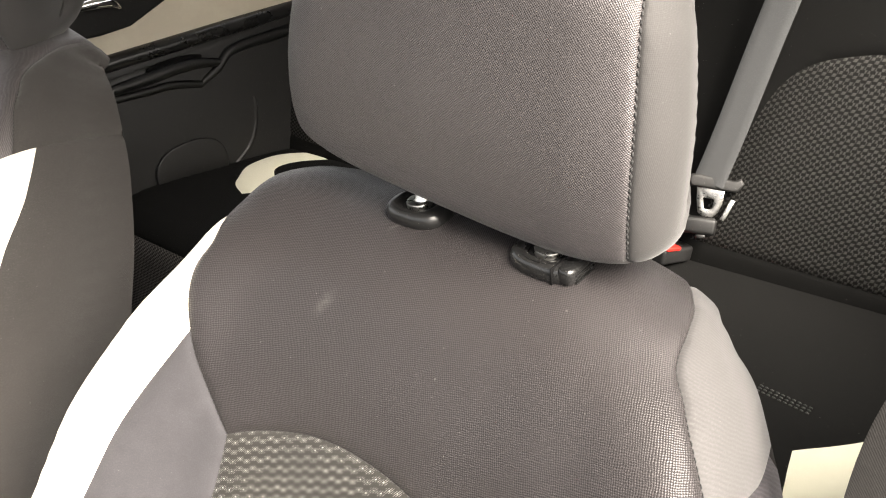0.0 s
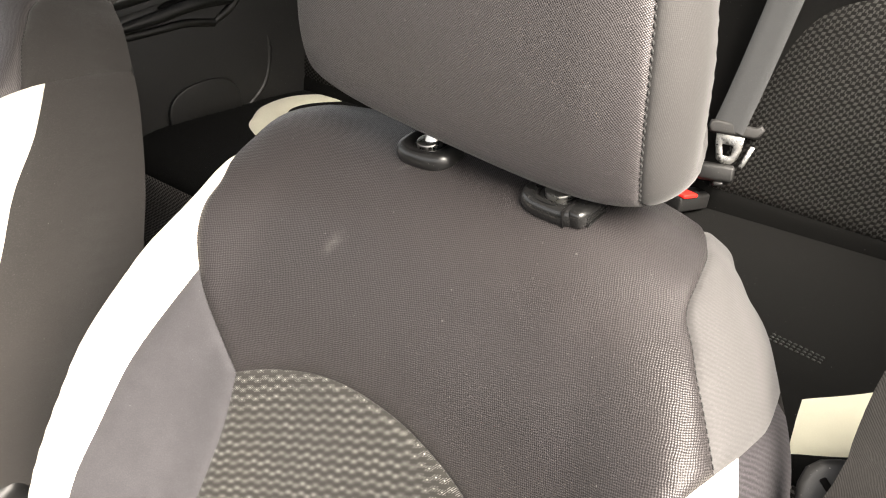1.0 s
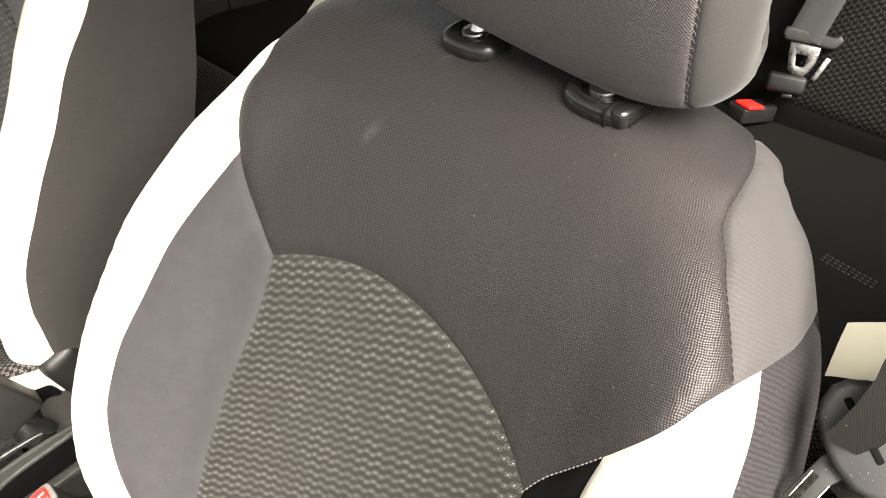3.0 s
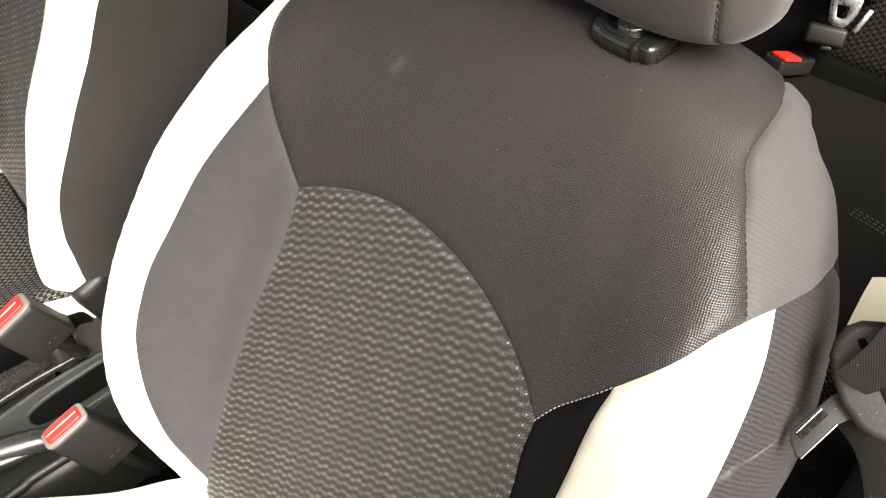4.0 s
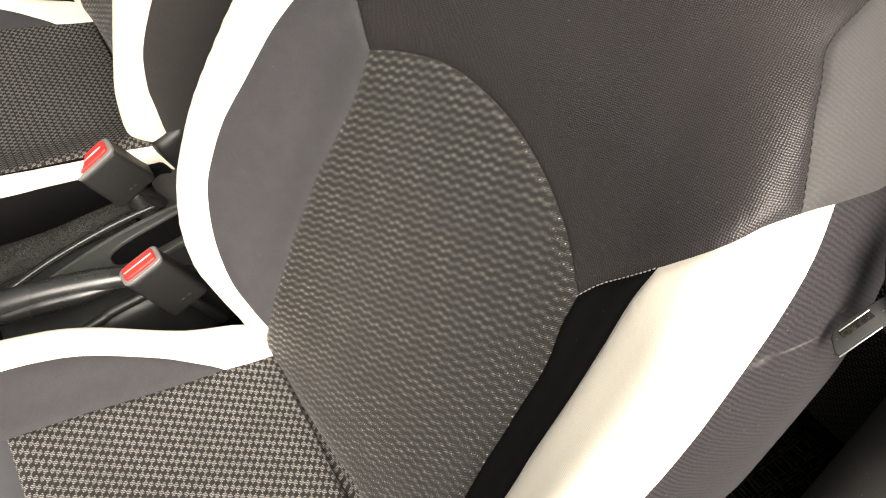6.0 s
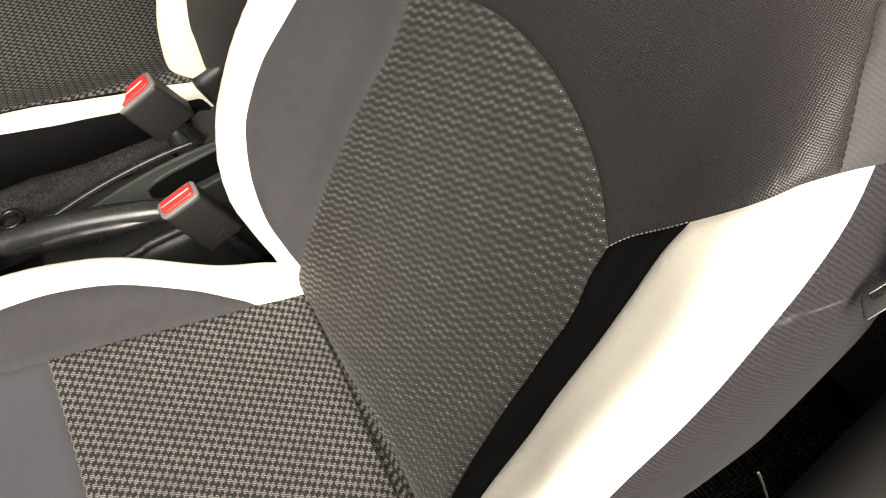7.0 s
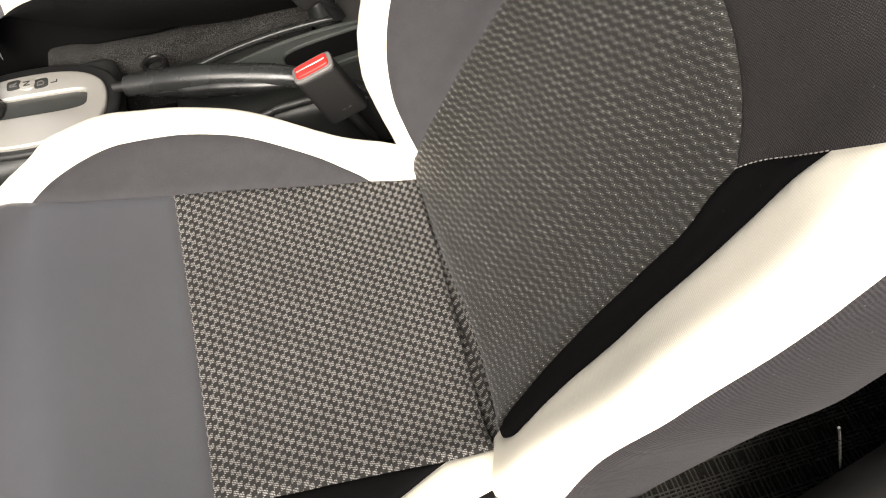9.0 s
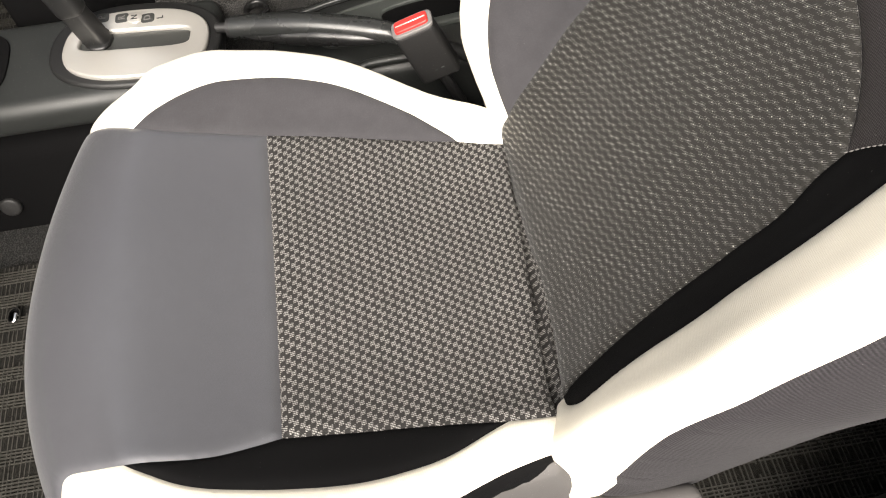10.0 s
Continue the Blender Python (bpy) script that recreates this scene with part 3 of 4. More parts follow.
def stitches(fn, seam, place, pitch=0.0042, size=0.0009, sink=0.0022, out=-1.0):
    """Short threads along a seam, as one mesh."""
    line = seam_curve(seam)
    world_pts = [Vector(place(fn(p[0] / .33, p[1]))) for p in line]
    bm = bmesh.new()
    run, nxt = 0.0, 0.0
    for i in range(len(line) - 1):
        a, b = world_pts[i], world_pts[i + 1]
        u, v = line[i][0] / .33, line[i][1]
        n = Vector(np.cross(np.array(place(fn(u + .004, v))) - np.array(place(fn(u - .004, v))), np.array(place(fn(u, v + .003))) - np.array(place(fn(u, v - .003))))).normalized()
        if (place((1, 0, 0))[0] < place((0, 0, 0))[0]) != (out < 0):
            n = -n
        seg = (b - a).length
        while nxt < run + seg:
            t = (nxt - run) / seg if seg else 0
            c = a.lerp(b, t) - n * sink
            along = (b - a).normalized()
            m = Matrix.Translation(c) @ along.to_track_quat("X", "Z").to_matrix().to_4x4() @ Matrix.Diagonal((pitch * .38, size, size, 1))
            bmesh.ops.create_uvsphere(bm, u_segments=6, v_segments=5, radius=1.0, matrix=m)
            nxt += pitch
        run += seg
    return bm


BACK_SEAMS = dict(
    main_white=[(.621, .409), (.698, .44), (.745, .462), (.762, .483), (.86, .505)],
    side_in_top=[(.86, .505), (.93, .515), (1, .52)],
    white_outer=[(.86, .505), (.868, .4), (.868, .3), (.866, .2), (.86, .1), (.84, .05), (.77, .012), (.69, -.016), (.62, -.03)],
    grey_white=[(.621, .409), (.646, .358), (.664, .312), (.677, .261), (.69, .214), (.692, .16), (.684, .128), (.671, .097), (.645, .062), (.605, .038), (.561, .026)],
    main_grey=[(.621, .409), (.574, .385), (.513, .359), (.442, .336)],
    arc=[(.442, .336), (.385, .346), (.317, .355), (.221, .365), (.12, .37), (.017, .37), (-.094, .366), (-.208, .356), (-.302, .343), (-.369, .331), (-.421, .319), (-.455, .31)],
    insert_left=[(.442, .336), (.436, .31), (.438, .28), (.453, .237), (.466, .205), (.469, .165), (.486, .105), (.521, .06), (.561, .026), (.60, .004), (.62, -.03), (.62, -.06), (.62, -.14)],
    insert_right=[(-.455, .31), (-.457, .285), (-.477, .253), (-.473, .204), (-.476, .158), (-.493, .12), (-.508, .085), (-.53, .05), (-.548, .016), (-.576, 0), (-.58, -.04), (-.58, -.14)],
    white_out_left=[(-.617, .37), (-.59, .342), (-.582, .31), (-.585, .26), (-.585, .2), (-.60, .145), (-.622, .10), (-.643, .067), (-.65, .046), (-.638, .028), (-.615, .012), (-.576, 0)],
    lower_left=[(-.455, .31), (-.501, .331), (-.617, .37)],
    white_out_top=[(-.617, .37), (-.753, .411), (-.844, .436), (-.893, .4435)],
    side_line=[(-.893, .4435), (-.93, .449), (-.976, .454), (-1, .456)],
    white_out_right=[(-.893, .4435), (-.892, .415), (-.887, .381), (-.868, .325), (-.866, .27), (-.861, .224), (-.858, .165), (-.869, .113), (-.888, .063), (-.90, .02), (-.909, -.026), (-.915, -.06), (-.92, -.10), (-.92, -.14)],
    shoulder=[(-.69, .67), (-.728, .634), (-.775, .605), (-.797, .58), (-.78, .556), (-.75, .528), (-.748, .514), (-.778, .498), (-.815, .472), (-.844, .436)],
)
BACK_SEEDS = dict(main_panel=(0, .45), white_stripe=(.77, .25), grey_bolster=(.58, .2), insert=(0, .15), black_strip=(-.53, .2), white_bolster=(-.72, .2),
                  upper_side=(-.93, .5), lower_side=(-.96, .2), inner_side=(.95, .3))
CUSHION_SEAMS = dict(
    insert_front=[(.499, .307), (0, .307), (-.513, .307)],
    insert_in=[(.499, .307), (.501, .21), (.551, .109)],
    white_rear_in=[(.551, .109), (.556, .075), (.57, .051)],
    tuck=[(.88, .05), (.7, .05), (.57, .051), (.3, .0557), (0, .0605), (-.25, .0646), (-.45, .068), (-.674, .0716)],
    front_in=[(.499, .307), (.515, .382), (.577, .449)],
    front_white_in=[(.577, .449), (.674, .503), (.78, .545), (.9, .57)],
    white_in=[(.577, .449), (.625, .42), (.655, .385), (.678, .34), (.686, .287), (.678, .235), (.66, .19), (.64, .157), (.603, .132), (.572, .116), (.551, .109)],
    side_in=[(1, .59), (.9, .57), (.9, .4), (.9, .2), (.88, .05), (.87, 0)],
    insert_out=[(-.513, .307), (-.545, .214), (-.645, .119)],
    white_rear_out=[(-.645, .119), (-.674, .0716), (-.69, 0)],
    front_out=[(-.513, .307), (-.59, .444)],
    front_white_out=[(-.59, .444), (-.604, .486), (-.633, .521), (-.75, .545), (-.9, .555)],
    white_out=[(-.59, .444), (-.623, .4), (-.632, .352), (-.653, .307), (-.671, .264), (-.679, .219), (-.685, .172), (-.645, .119)],
    side_out=[(-1, .57), (-.9, .555), (-.85, .4), (-.845, .2), (-.825, .1), (-.81, 0)],
)
CUSHION_SEEDS = dict(insert=(0, .15), tuck_strip=(0, .03), front_panel=(0, .42), grey_bolster=(.6, .3), white_stripe=(.8, .3), black_strip=(-.6, .32), white_bolster=(-.76, .3),
                     inner_side=(.95, .2), outer_side=(-.95, .2))
HEAD_SEAMS = dict(seam_in=[(.79, 0), (.79, .1), (.79, .2), (.79, .3), (.79, .43)], seam_out=[(-.71, 0), (-.71, .1), (-.71, .2), (-.71, .3), (-.71, .43)])
HEAD_SEEDS = dict(front_panel=(0, .2), inner_side=(.93, .2), outer_side=(-.93, .2))
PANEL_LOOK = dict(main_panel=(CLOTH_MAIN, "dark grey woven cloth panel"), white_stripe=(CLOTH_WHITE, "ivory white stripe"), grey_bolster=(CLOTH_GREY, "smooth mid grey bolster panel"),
                  insert=(INSERT_BACK, "dark checked insert with pale threads"), tuck_strip=(INSERT_CUSHION, "checked strip tucked into the seat gap"), black_strip=(CLOTH_BLACK, "plain black strip"), white_bolster=(CLOTH_WHITE, "ivory white bolster panel"),
                  upper_side=(CLOTH_SIDE, "charcoal twill shoulder panel"), lower_side=(CLOTH_SIDE_LOW, "dark ribbed side panel"), inner_side=(CLOTH_DARK, "dark cloth side panel"),
                  outer_side=(CLOTH_DARK, "dark cloth side panel"), front_panel=(CLOTH_FRONT, "smooth blue-grey front panel"))


def edge_of(fn, lo, hi, n=40):
    vs = np.linspace(lo, hi, n)
    return fn(np.full(n, 1.0), vs), fn(np.full(n, -1.0), vs)


def back_cover(name, fn, lo, hi, place, bulge):
    """The rear skin that closes an upholstered surface."""
    a, b = edge_of(fn, lo, hi)
    bulge = np.array(bulge)

    def at(t, k):
        j = int(k)
        return place(a[j] * (1 - t) + b[j] * t + bulge * (4 * t * (1 - t)) ** .5 * .03)

    return grid_mesh(name, at, [i / 12 for i in range(13)], list(range(len(a))))


def car_seat(x0, y0, sgn, label, group, upright=0.0, raised=0.0, looks={}, door=-1, tilt=0.0, lift=0.0, seams={}, drop=0.0, taper=0.0, puff=0.0, slide=0.0, seeds={}):
    """A front seat; sgn -1 mirrors it across the car; upright: degrees by which its backrest stands steeper."""
    ca, sa = math.cos(radians(upright)), math.sin(radians(upright))

    def sit(p):
        y, z = p[1], p[2] - BITE
        return (x0 + slide + sgn * p[0], y0 + y - z * tilt, BITE + raised + z + y * tilt)

    def place(p):
        x, y, z = p[0], p[1], p[2] - BITE
        if x < 0 and taper:
            d = y * math.cos(RECLINE) + z * math.sin(RECLINE)
            x, g = x + taper * min(max(-d / .1, 0), 1) * min(-x / .15, 1), puff * max(d - .03, 0)
            y, z = y + g * math.cos(RECLINE), z + g * math.sin(RECLINE)
        return (x0 + sgn * x, y0 + y * ca + z * sa, BITE + raised + lift + z * ca - y * sa)

    def place_head(p):
        q = place(p)
        return (q[0], q[1], q[2] - drop)

    seat = thing("front_seat", (x0, y0, 0.06), label, "car seat", group)
    cover = part("backrest_shell", back_cover("backrest_shell", backrest_at, -.14, .67, place, (0, -.8, -.3)), CLOTH_DARK, seat, "dark rear cover")
    for n, me in upholster(backrest_at, -.14, .67, list({k: seams.get(k, s) for k, s in BACK_SEAMS.items()}.values()), BACK_SEEDS, place, out=-1.0).items():
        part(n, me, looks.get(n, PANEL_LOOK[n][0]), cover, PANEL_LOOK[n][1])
    for key in ("shoulder", "main_grey"):
        part("stitching", stitches(backrest_at, BACK_SEAMS[key], place, .0046, .00045, .0027), THREAD, cover, "black stitching")
    part("stitching", stitches(backrest_at, BACK_SEAMS["arc"], place, .005, .0004, .0026), THREAD_GREY, cover, "grey stitching")
    part("stitching", stitches(backrest_at, BACK_SEAMS["lower_left"], place, .004, .0005, .0024), THREAD_PALE, cover, "pale stitching")
    base = part("cushion_base", rbox((.22, .42, .15), Matrix.Translation((x0, y0 + .19, .235)) @ pose(0, 0, 0, 11, 0, 0), .03), BLACK_PLASTIC, seat, "black seat base")
    for n, me in upholster(cushion_at, 0, .67, list({k: seams.get(k, s) for k, s in CUSHION_SEAMS.items()}.values()), {**CUSHION_SEEDS, **seeds}, sit).items():
        mat = {"insert": INSERT_CUSHION, "tuck_strip": INSERT_CUSHION, "outer_side": CLOTH_BLACK, "inner_side": CLOTH_BLACK}.get(n, PANEL_LOOK[n][0])
        part("cushion_" + n, me, mat, base, "plain black side" if n.endswith("_side") else PANEL_LOOK[n][1])
    head = part("headrest_shell", back_cover("headrest_shell", headrest_at, 0, .43, place_head, (0, -.6, -.2)), CLOTH_DARK, seat, "dark rear cover of the headrest")
    for n, me in upholster(headrest_at, 0, .43, list(HEAD_SEAMS.values()), HEAD_SEEDS, place_head, .002, .004, out=-1.0).items():
        part("headrest_" + n, me, CLOTH_HEAD_LIT if n == "front_panel" else HEAD_SIDE, head, "woven grey cloth, lightened against the roof's shade" if n == "front_panel" else "charcoal side cloth")
    part("stitching", stitches(headrest_at, HEAD_SEAMS["seam_out"], place_head, .0044, .0009, .0014), THREAD, head, "black stitching")
    up = Vector((0, -math.sin(RECLINE), math.cos(RECLINE)))
    for gu, gv, button in ((.222, .559, False), (-.305, .554, True)):
        foot, right, above = (Vector(place(backrest_at(gu + a, gv + b))) for a, b in ((0, 0), (.02, 0), (0, .01)))
        ex = (right - foot).normalized()
        ez = ex.cross(above - foot).normalized()
        ez = (ez if ez.z > 0 else -ez).lerp(Vector((0, 0, 1)), .3).normalized()
        ey = ez.cross(ex).normalized()
        m = Matrix((ey.cross(ez), ey, ez)).transposed().to_4x4()
        m.translation = foot
        guide = part("guide", plate(oval(.0265, .0185, 48, 2.7), .0155, m @ pose(0, 0, -.006), .0068, 5, hole=oval(.0125, .0105, 48, 2.4, .001, -.002)), GLOSS_PLASTIC, seat, "satin black oval headrest guide")
        part("guide_floor", plate(oval(.016, .014, 32), .002, m @ pose(.001, -.002, .0035), 0), BLACK_PLASTIC, guide)
        part("collar", plate(oval(.0098, .0098, 32), .006, m @ pose(.001, -.002, .004), .0012, 2), STEEL, guide, "steel collar round the post")
        tip = foot + ey * -.002 + up * .085
        part("headrest_post", tube([foot - up * .03, foot + up * .03, tip], .0068, 18), STEEL, seat, "polished steel post")
        if button:
            part("release_button", plate(oval(.0068, .0155, 36, 3.2), .0125, m @ pose(-.0212, 0, -.0028), .0038, 4), GLOSS_PLASTIC, guide, "ribbed release button")
            part("joint", rbox((.0012, .036, .013), m @ pose(-.0142, 0, .0032), .0004, 1), CLOTH_BLACK, guide, "dark joint beside the button")
            for k in (-1, 0, 1):
                part("rib", rbox((.0014, .02, .0012), m @ pose(-.0279, 0, .0015 + k * .003), .0005, 2), GLOSS_PLASTIC, guide)
    part("side_shield", rbox((.03, .40, .10), Matrix.Translation((x0 + door * .232, y0 + .12, .235)) @ pose(0, 0, 0, 9, 0, 0), .014, 4), SHIELD_GREY, seat, "grey plastic side shield")
    part("recliner_cover", rbox((.028, .12, .11), Matrix.Translation((x0 + door * .205, y0 + .09, .285)) @ pose(0, 0, 0, -20, 0, 0), .013, 4), SHIELD_GREY, seat, "grey recliner cover")
    for x in (-.19, .19):
        part("seat_rail", rbox((.03, .55, .03), Matrix.Translation((x0 + x, y0 + .16, .1)), .006), DARK_STEEL, seat)
        for y in (-.06, .36):
            part("foot", rbox((.035, .05, .1), Matrix.Translation((x0 + x, y0 + y, .12)), .008), BLACK_PLASTIC, seat)
    return seat


# ---- cabin shell ----
def panel(name, corners, thick, material, label, kind="structure", category="car body"):
    """A flat panel of the given thickness behind its corners."""
    bm = bmesh.new()
    vs = [bm.verts.new(c) for c in corners]
    f = bm.faces.new(vs)
    f.normal_update()
    n = f.normal.copy()
    r = bmesh.ops.extrude_face_region(bm, geom=[f])
    for v in r["geom"]:
        if isinstance(v, bmesh.types.BMVert):
            v.co -= n * thick
    return single(name, bm, material, label, category, kind, "", False)


# ground all round, the body's floor, and its shell
bm = bmesh.new()
bm.faces.new([bm.verts.new(p) for p in ((-400, -400, -.3), (400, -400, -.3), (400, 400, -.3), (-400, 400, -.3))])
single("ground", bm, GROUND_MAT, "grey asphalt ground outside the car", "ground", "structure", "", False)
panel("floor", [(-.5, -1.5, .06), (1.22, -1.5, .06), (1.22, 1.3, .06), (-.5, 1.3, .06)], .06, CARPET, "dark carpeted car floor", category="floor")
panel("ceiling", [(-.25, .38, 1.29), (1.02, .38, 1.29), (1.02, -1.5, 1.29), (-.25, -1.5, 1.29)], .04, HEADLINER, "pale grey cloth headliner", category="ceiling")
panel("wall_front", [(-.5, 1.25, .06), (1.22, 1.25, .06), (1.22, 1.25, .85), (-.5, 1.25, .85)], .05, DOOR_BLACK, "dark front bulkhead and dash", category="dash")
single("dash_body", rbox((1.62, .48, .34), pose(.36, 1.02, .72), .09, 5), DOOR_BLACK, "dark moulded dash body over the footwells", "dash", "structure")
panel("wall_rear", [(1.22, -1.55, .06), (-.5, -1.55, .06), (-.5, -1.55, .95), (1.22, -1.55, .95)], .05, DOOR_BLACK, "dark wall behind the rear seats", category="wall")
panel("wall_right_front", [(1.16, 1.3, .06), (1.16, -.25, .06), (1.16, -.25, .82), (1.16, 1.3, .82)], .05, DOOR_BLACK, "dark front door trim on the far side", category="door")
panel("pillar_right", [(1.16, -.25, .06), (1.16, -.42, .06), (1.1, -.42, 1.29), (1.1, -.25, 1.29)], .05, DOOR_BLACK, "dark centre pillar on the far side", category="pillar")
panel("wall_left_rear", [(-.48, -1.55, .06), (-.48, -.45, .06), (-.48, -.45, .82), (-.48, -1.55, .82)], .05, DOOR_BLACK, "dark rear door trim on the near side", category="door")
single("pillar_left", rbox((.1, .16, 1.26), pose(-.41, -.48, .69, 0, 9, 0), .03), DOOR_BLACK, "black centre pillar trim beside the seat", "pillar", "structure")
for side, x, xt in (("left", -.47, -.24), ("right", 1.18, 1.0)):
    single("pillar_front_" + side, tube([(x, 1.25, .83), ((x + xt) / 2, .85, 1.1), (xt, .37, 1.30)], .03, 10, .1), DOOR_BLACK, "dark windscreen pillar", "pillar", "structure")
    single("pillar_rear_" + side, tube([(x, -1.56, .93), (xt, -1.45, 1.30)], .05, 10, .1), DOOR_BLACK, "dark rear pillar", "pillar", "structure")
    single("roof_rail_" + side, tube([(xt, .38, 1.30), (xt - (.02 if x < 0 else -.02), -.4, 1.31), (xt, -1.47, 1.30)], .03, 10, .1), DOOR_BLACK, "dark roof rail over the doors", "roof rail", "structure")
single("sill", rbox((.12, 1.9, .3), pose(-.495, .35, .21), .04), GREY_PLASTIC, "dark plastic door sill", "sill", "structure")

# on the far seat the bolster's ivory panel tapers off higher up
TAPER = {"white_out_right": [(-.893, .4435), (-.892, .415), (-.887, .381), (-.868, .325), (-.866, .27), (-.86, .211), (-.848, .15), (-.845, .11), (-.852, .072), (-.861, .046), (-.868, .018), (-.872, -.008), (-.84, -.013), (-.75, .005), (-.65, .046)],
         "side_out": [(-1, .57), (-.9, .555), (-.825, .4), (-.827, .328), (-.84, .287), (-.85, .248), (-.858, .209), (-.873, .168), (-.888, .122), (-.903, .072), (-.91, 0)],
         "insert_front": [(.499, .307), (0, .307), (-.70, .312)],
         "insert_out": [(-.70, .312), (-.722, .28), (-.735, .25), (-.762, .214), (-.795, .165), (-.815, .119)], "white_rear_out": [(-.815, .119), (-.835, .0735), (-.84, 0)],
         "tuck": [(.88, .05), (.7, .05), (.57, .051), (.3, .0557), (0, .0605), (-.25, .0646), (-.45, .068), (-.835, .0735)], "front_out": [(-.70, .312), (-.59, .444)],
         "white_out": [(-.59, .444), (-.66, .395), (-.705, .345), (-.728, .31), (-.74, .28), (-.751, .25), (-.779, .214), (-.809, .165), (-.815, .119)]}
car_seat(0, 0, 1, "grey and black cloth front seat with ivory stripes", "front seats")
# the far main panel wears the lightened copy of the main cloth
driver = car_seat(.68, -.02, 1, "matching cloth seat beyond the centre console", "front seats", 8.0, .04, {"lower_side": CLOTH_DARK, "upper_side": CLOTH_DARK, "main_panel": CLOTH_HEAD_LIT}, 1, .045, .022, TAPER, .035, .034, .2, -.012, {"black_strip": (-.68, .36), "white_bolster": (-.78, .3)})


# ---- centre console ----
console = thing("centre_console", (.40, .2, .06), "dark grey plastic centre console on the carpeted tunnel", "console")
part("tunnel", rbox((.125, 1.9, .2), pose(.4175, .1, .13), .03, 4), CLOTH_BLACK, console, "black tunnel side")
front_body = part("front_body", rbox((.162, .41, .05), pose(.409, .545, .29), .018, 5), GREY_PLASTIC, console, "grained grey plastic")
ring = part("bezel_ring", plate(oval(.108, .0745, 56, 2.4), .010, pose(.411, .443, .311, 0, 0, 84), .005, 4), BLACK_PLASTIC, front_body, "dark bezel ring")
gate_m = pose(.405, .440, .318, 0, 0, 84)
SLOT = oval(.069, .0165, 48, 5.0, .002, -.006)
part("gate_plate", plate(oval(.091, .0605, 48, 2.5), .009, gate_m, .0035, 4, hole=SLOT), SILVER, front_body, "silver painted selector plate")
part("gate_floor", plate(oval(.071, .0185, 32, 5.0, .002, -.006), .002, gate_m @ pose(0, 0, .0012), 0), SLOT_GREY, front_body, "grey slot cover")


def letters(body, size, m, depth=0.0004):
    cu = bpy.data.curves.new("text", "FONT")
    cu.body, cu.size, cu.extrude, cu.align_x, cu.align_y = body, size, depth, "CENTER", "CENTER"
    tmp = bpy.data.objects.new("text", cu)
    me = bpy.data.meshes.new_from_object(tmp)
    bpy.data.objects.remove(tmp)
    me.transform(m)
    return me


for ch, x, y in (("P", .457, .484), ("R", .4515, .459), ("D", .4445, .426)):
    part("window", plate(oval(.0085, .0085, 28, 4.0), .0012, pose(x, y, .3264), .0004, 2), SLOT_GREY, front_body, "grey letter window")
    part("letter", letters(ch, .0125, pose(x, y, .3279)), RIM_GREY, front_body, "pale letter " + ch, False)
part("window", plate(oval(.0095, .0095, 32), .0022, pose(.448, .4425, .3264), .0006, 2), SILVER, front_body, "raised silver disc")
part("letter", letters("N", .0115, pose(.448, .4425, .3289)), LABEL_INK, front_body, "dark printed letter N", False)
part("letter", letters("L", .0115, pose(.4425, .410, .3274)), LABEL_INK, front_body, "dark printed letter L", False)
part("cup_tray", plate(oval(.11, .066, 40, 3.5), .004, pose(.412, .712, .3145) @ pose(0, 0, 0, 0, 0, 90), .0015), CLOTH_BLACK, front_body, "black cup tray")
for y in (.622, .645):
    part("tray_bar", rbox((.1, .008, .006), pose(.385, y, .319), .002), GREY_PLASTIC, front_body)
selector = thing("gear_selector", (.42, .488, .32), "dark grey automatic gear selector lever in its slot", "gear lever")
lean = (Vector((.432, .535, .50)) - Vector((.419, .484, .31))).to_track_quat("Z", "Y").to_matrix().to_4x4()
part("stalk", rbox((.024, .032, .2), Matrix.Translation((.4255, .5095, .405)) @ lean, .006, 3, .9), BLACK_PLASTIC, selector)
stem = Matrix.Translation((.4255, .5095, .405)) @ lean
part("face", plate(oval(.027, .0105, 36, 3.0), .003, stem @ pose(-.0118, 0, -.066, 0, -90, 0), .001), RIM_GREY, selector, "matt grey front face of the stalk")
sleeve = part("sleeve", rbox((.0275, .036, .154), stem @ pose(0, 0, .036), .009, 4, .95), BLACK_PLASTIC, selector, "black sleeve under the knob")
part("insert", plate(oval(.034, .0085, 36, 2.6), .0022, stem @ pose(-.0125, .007, .004, 0, -90, 0), .0008), SILVER, sleeve, "silver inlay")
part("knob", rbox((.04, .05, .075), Matrix.Translation((.435, .547, .535)) @ lean, .018, 5), GLOSS_PLASTIC, selector, "rounded black knob")
part("boot", plate(oval(.02, .014, 28, 3.0), .006, Matrix.Translation((.4195, .486, .322)), .003), BLACK_PLASTIC, selector)

rear_body = part("rear_body", rbox((.15, .62, .106), pose(.412, -.03, .231), .02, 5), GREY_PLASTIC, console, "grained grey plastic")
TRAY = oval(.165, .034, 56, 5.0)
POCKET = oval(.09, .0205, 56, 3.6, -.012, .0)
tray_m = pose(.432, .055, .279, 0, 0, 97)
part("tray_surround", plate(TRAY, .012, tray_m, .003, 3, hole=POCKET), TRAY_PLASTIC, rear_body, "grey tray with a deep slot")
# the slot is shallow; this black floor stands for the shade of its depth
part("pocket_floor", plate(oval(.0905, .021, 32, 3.6, -.012, .0), .001, tray_m @ pose(0, 0, .0062), 0), CLOTH_BLACK, rear_body, "black floor painting the slot's shade")
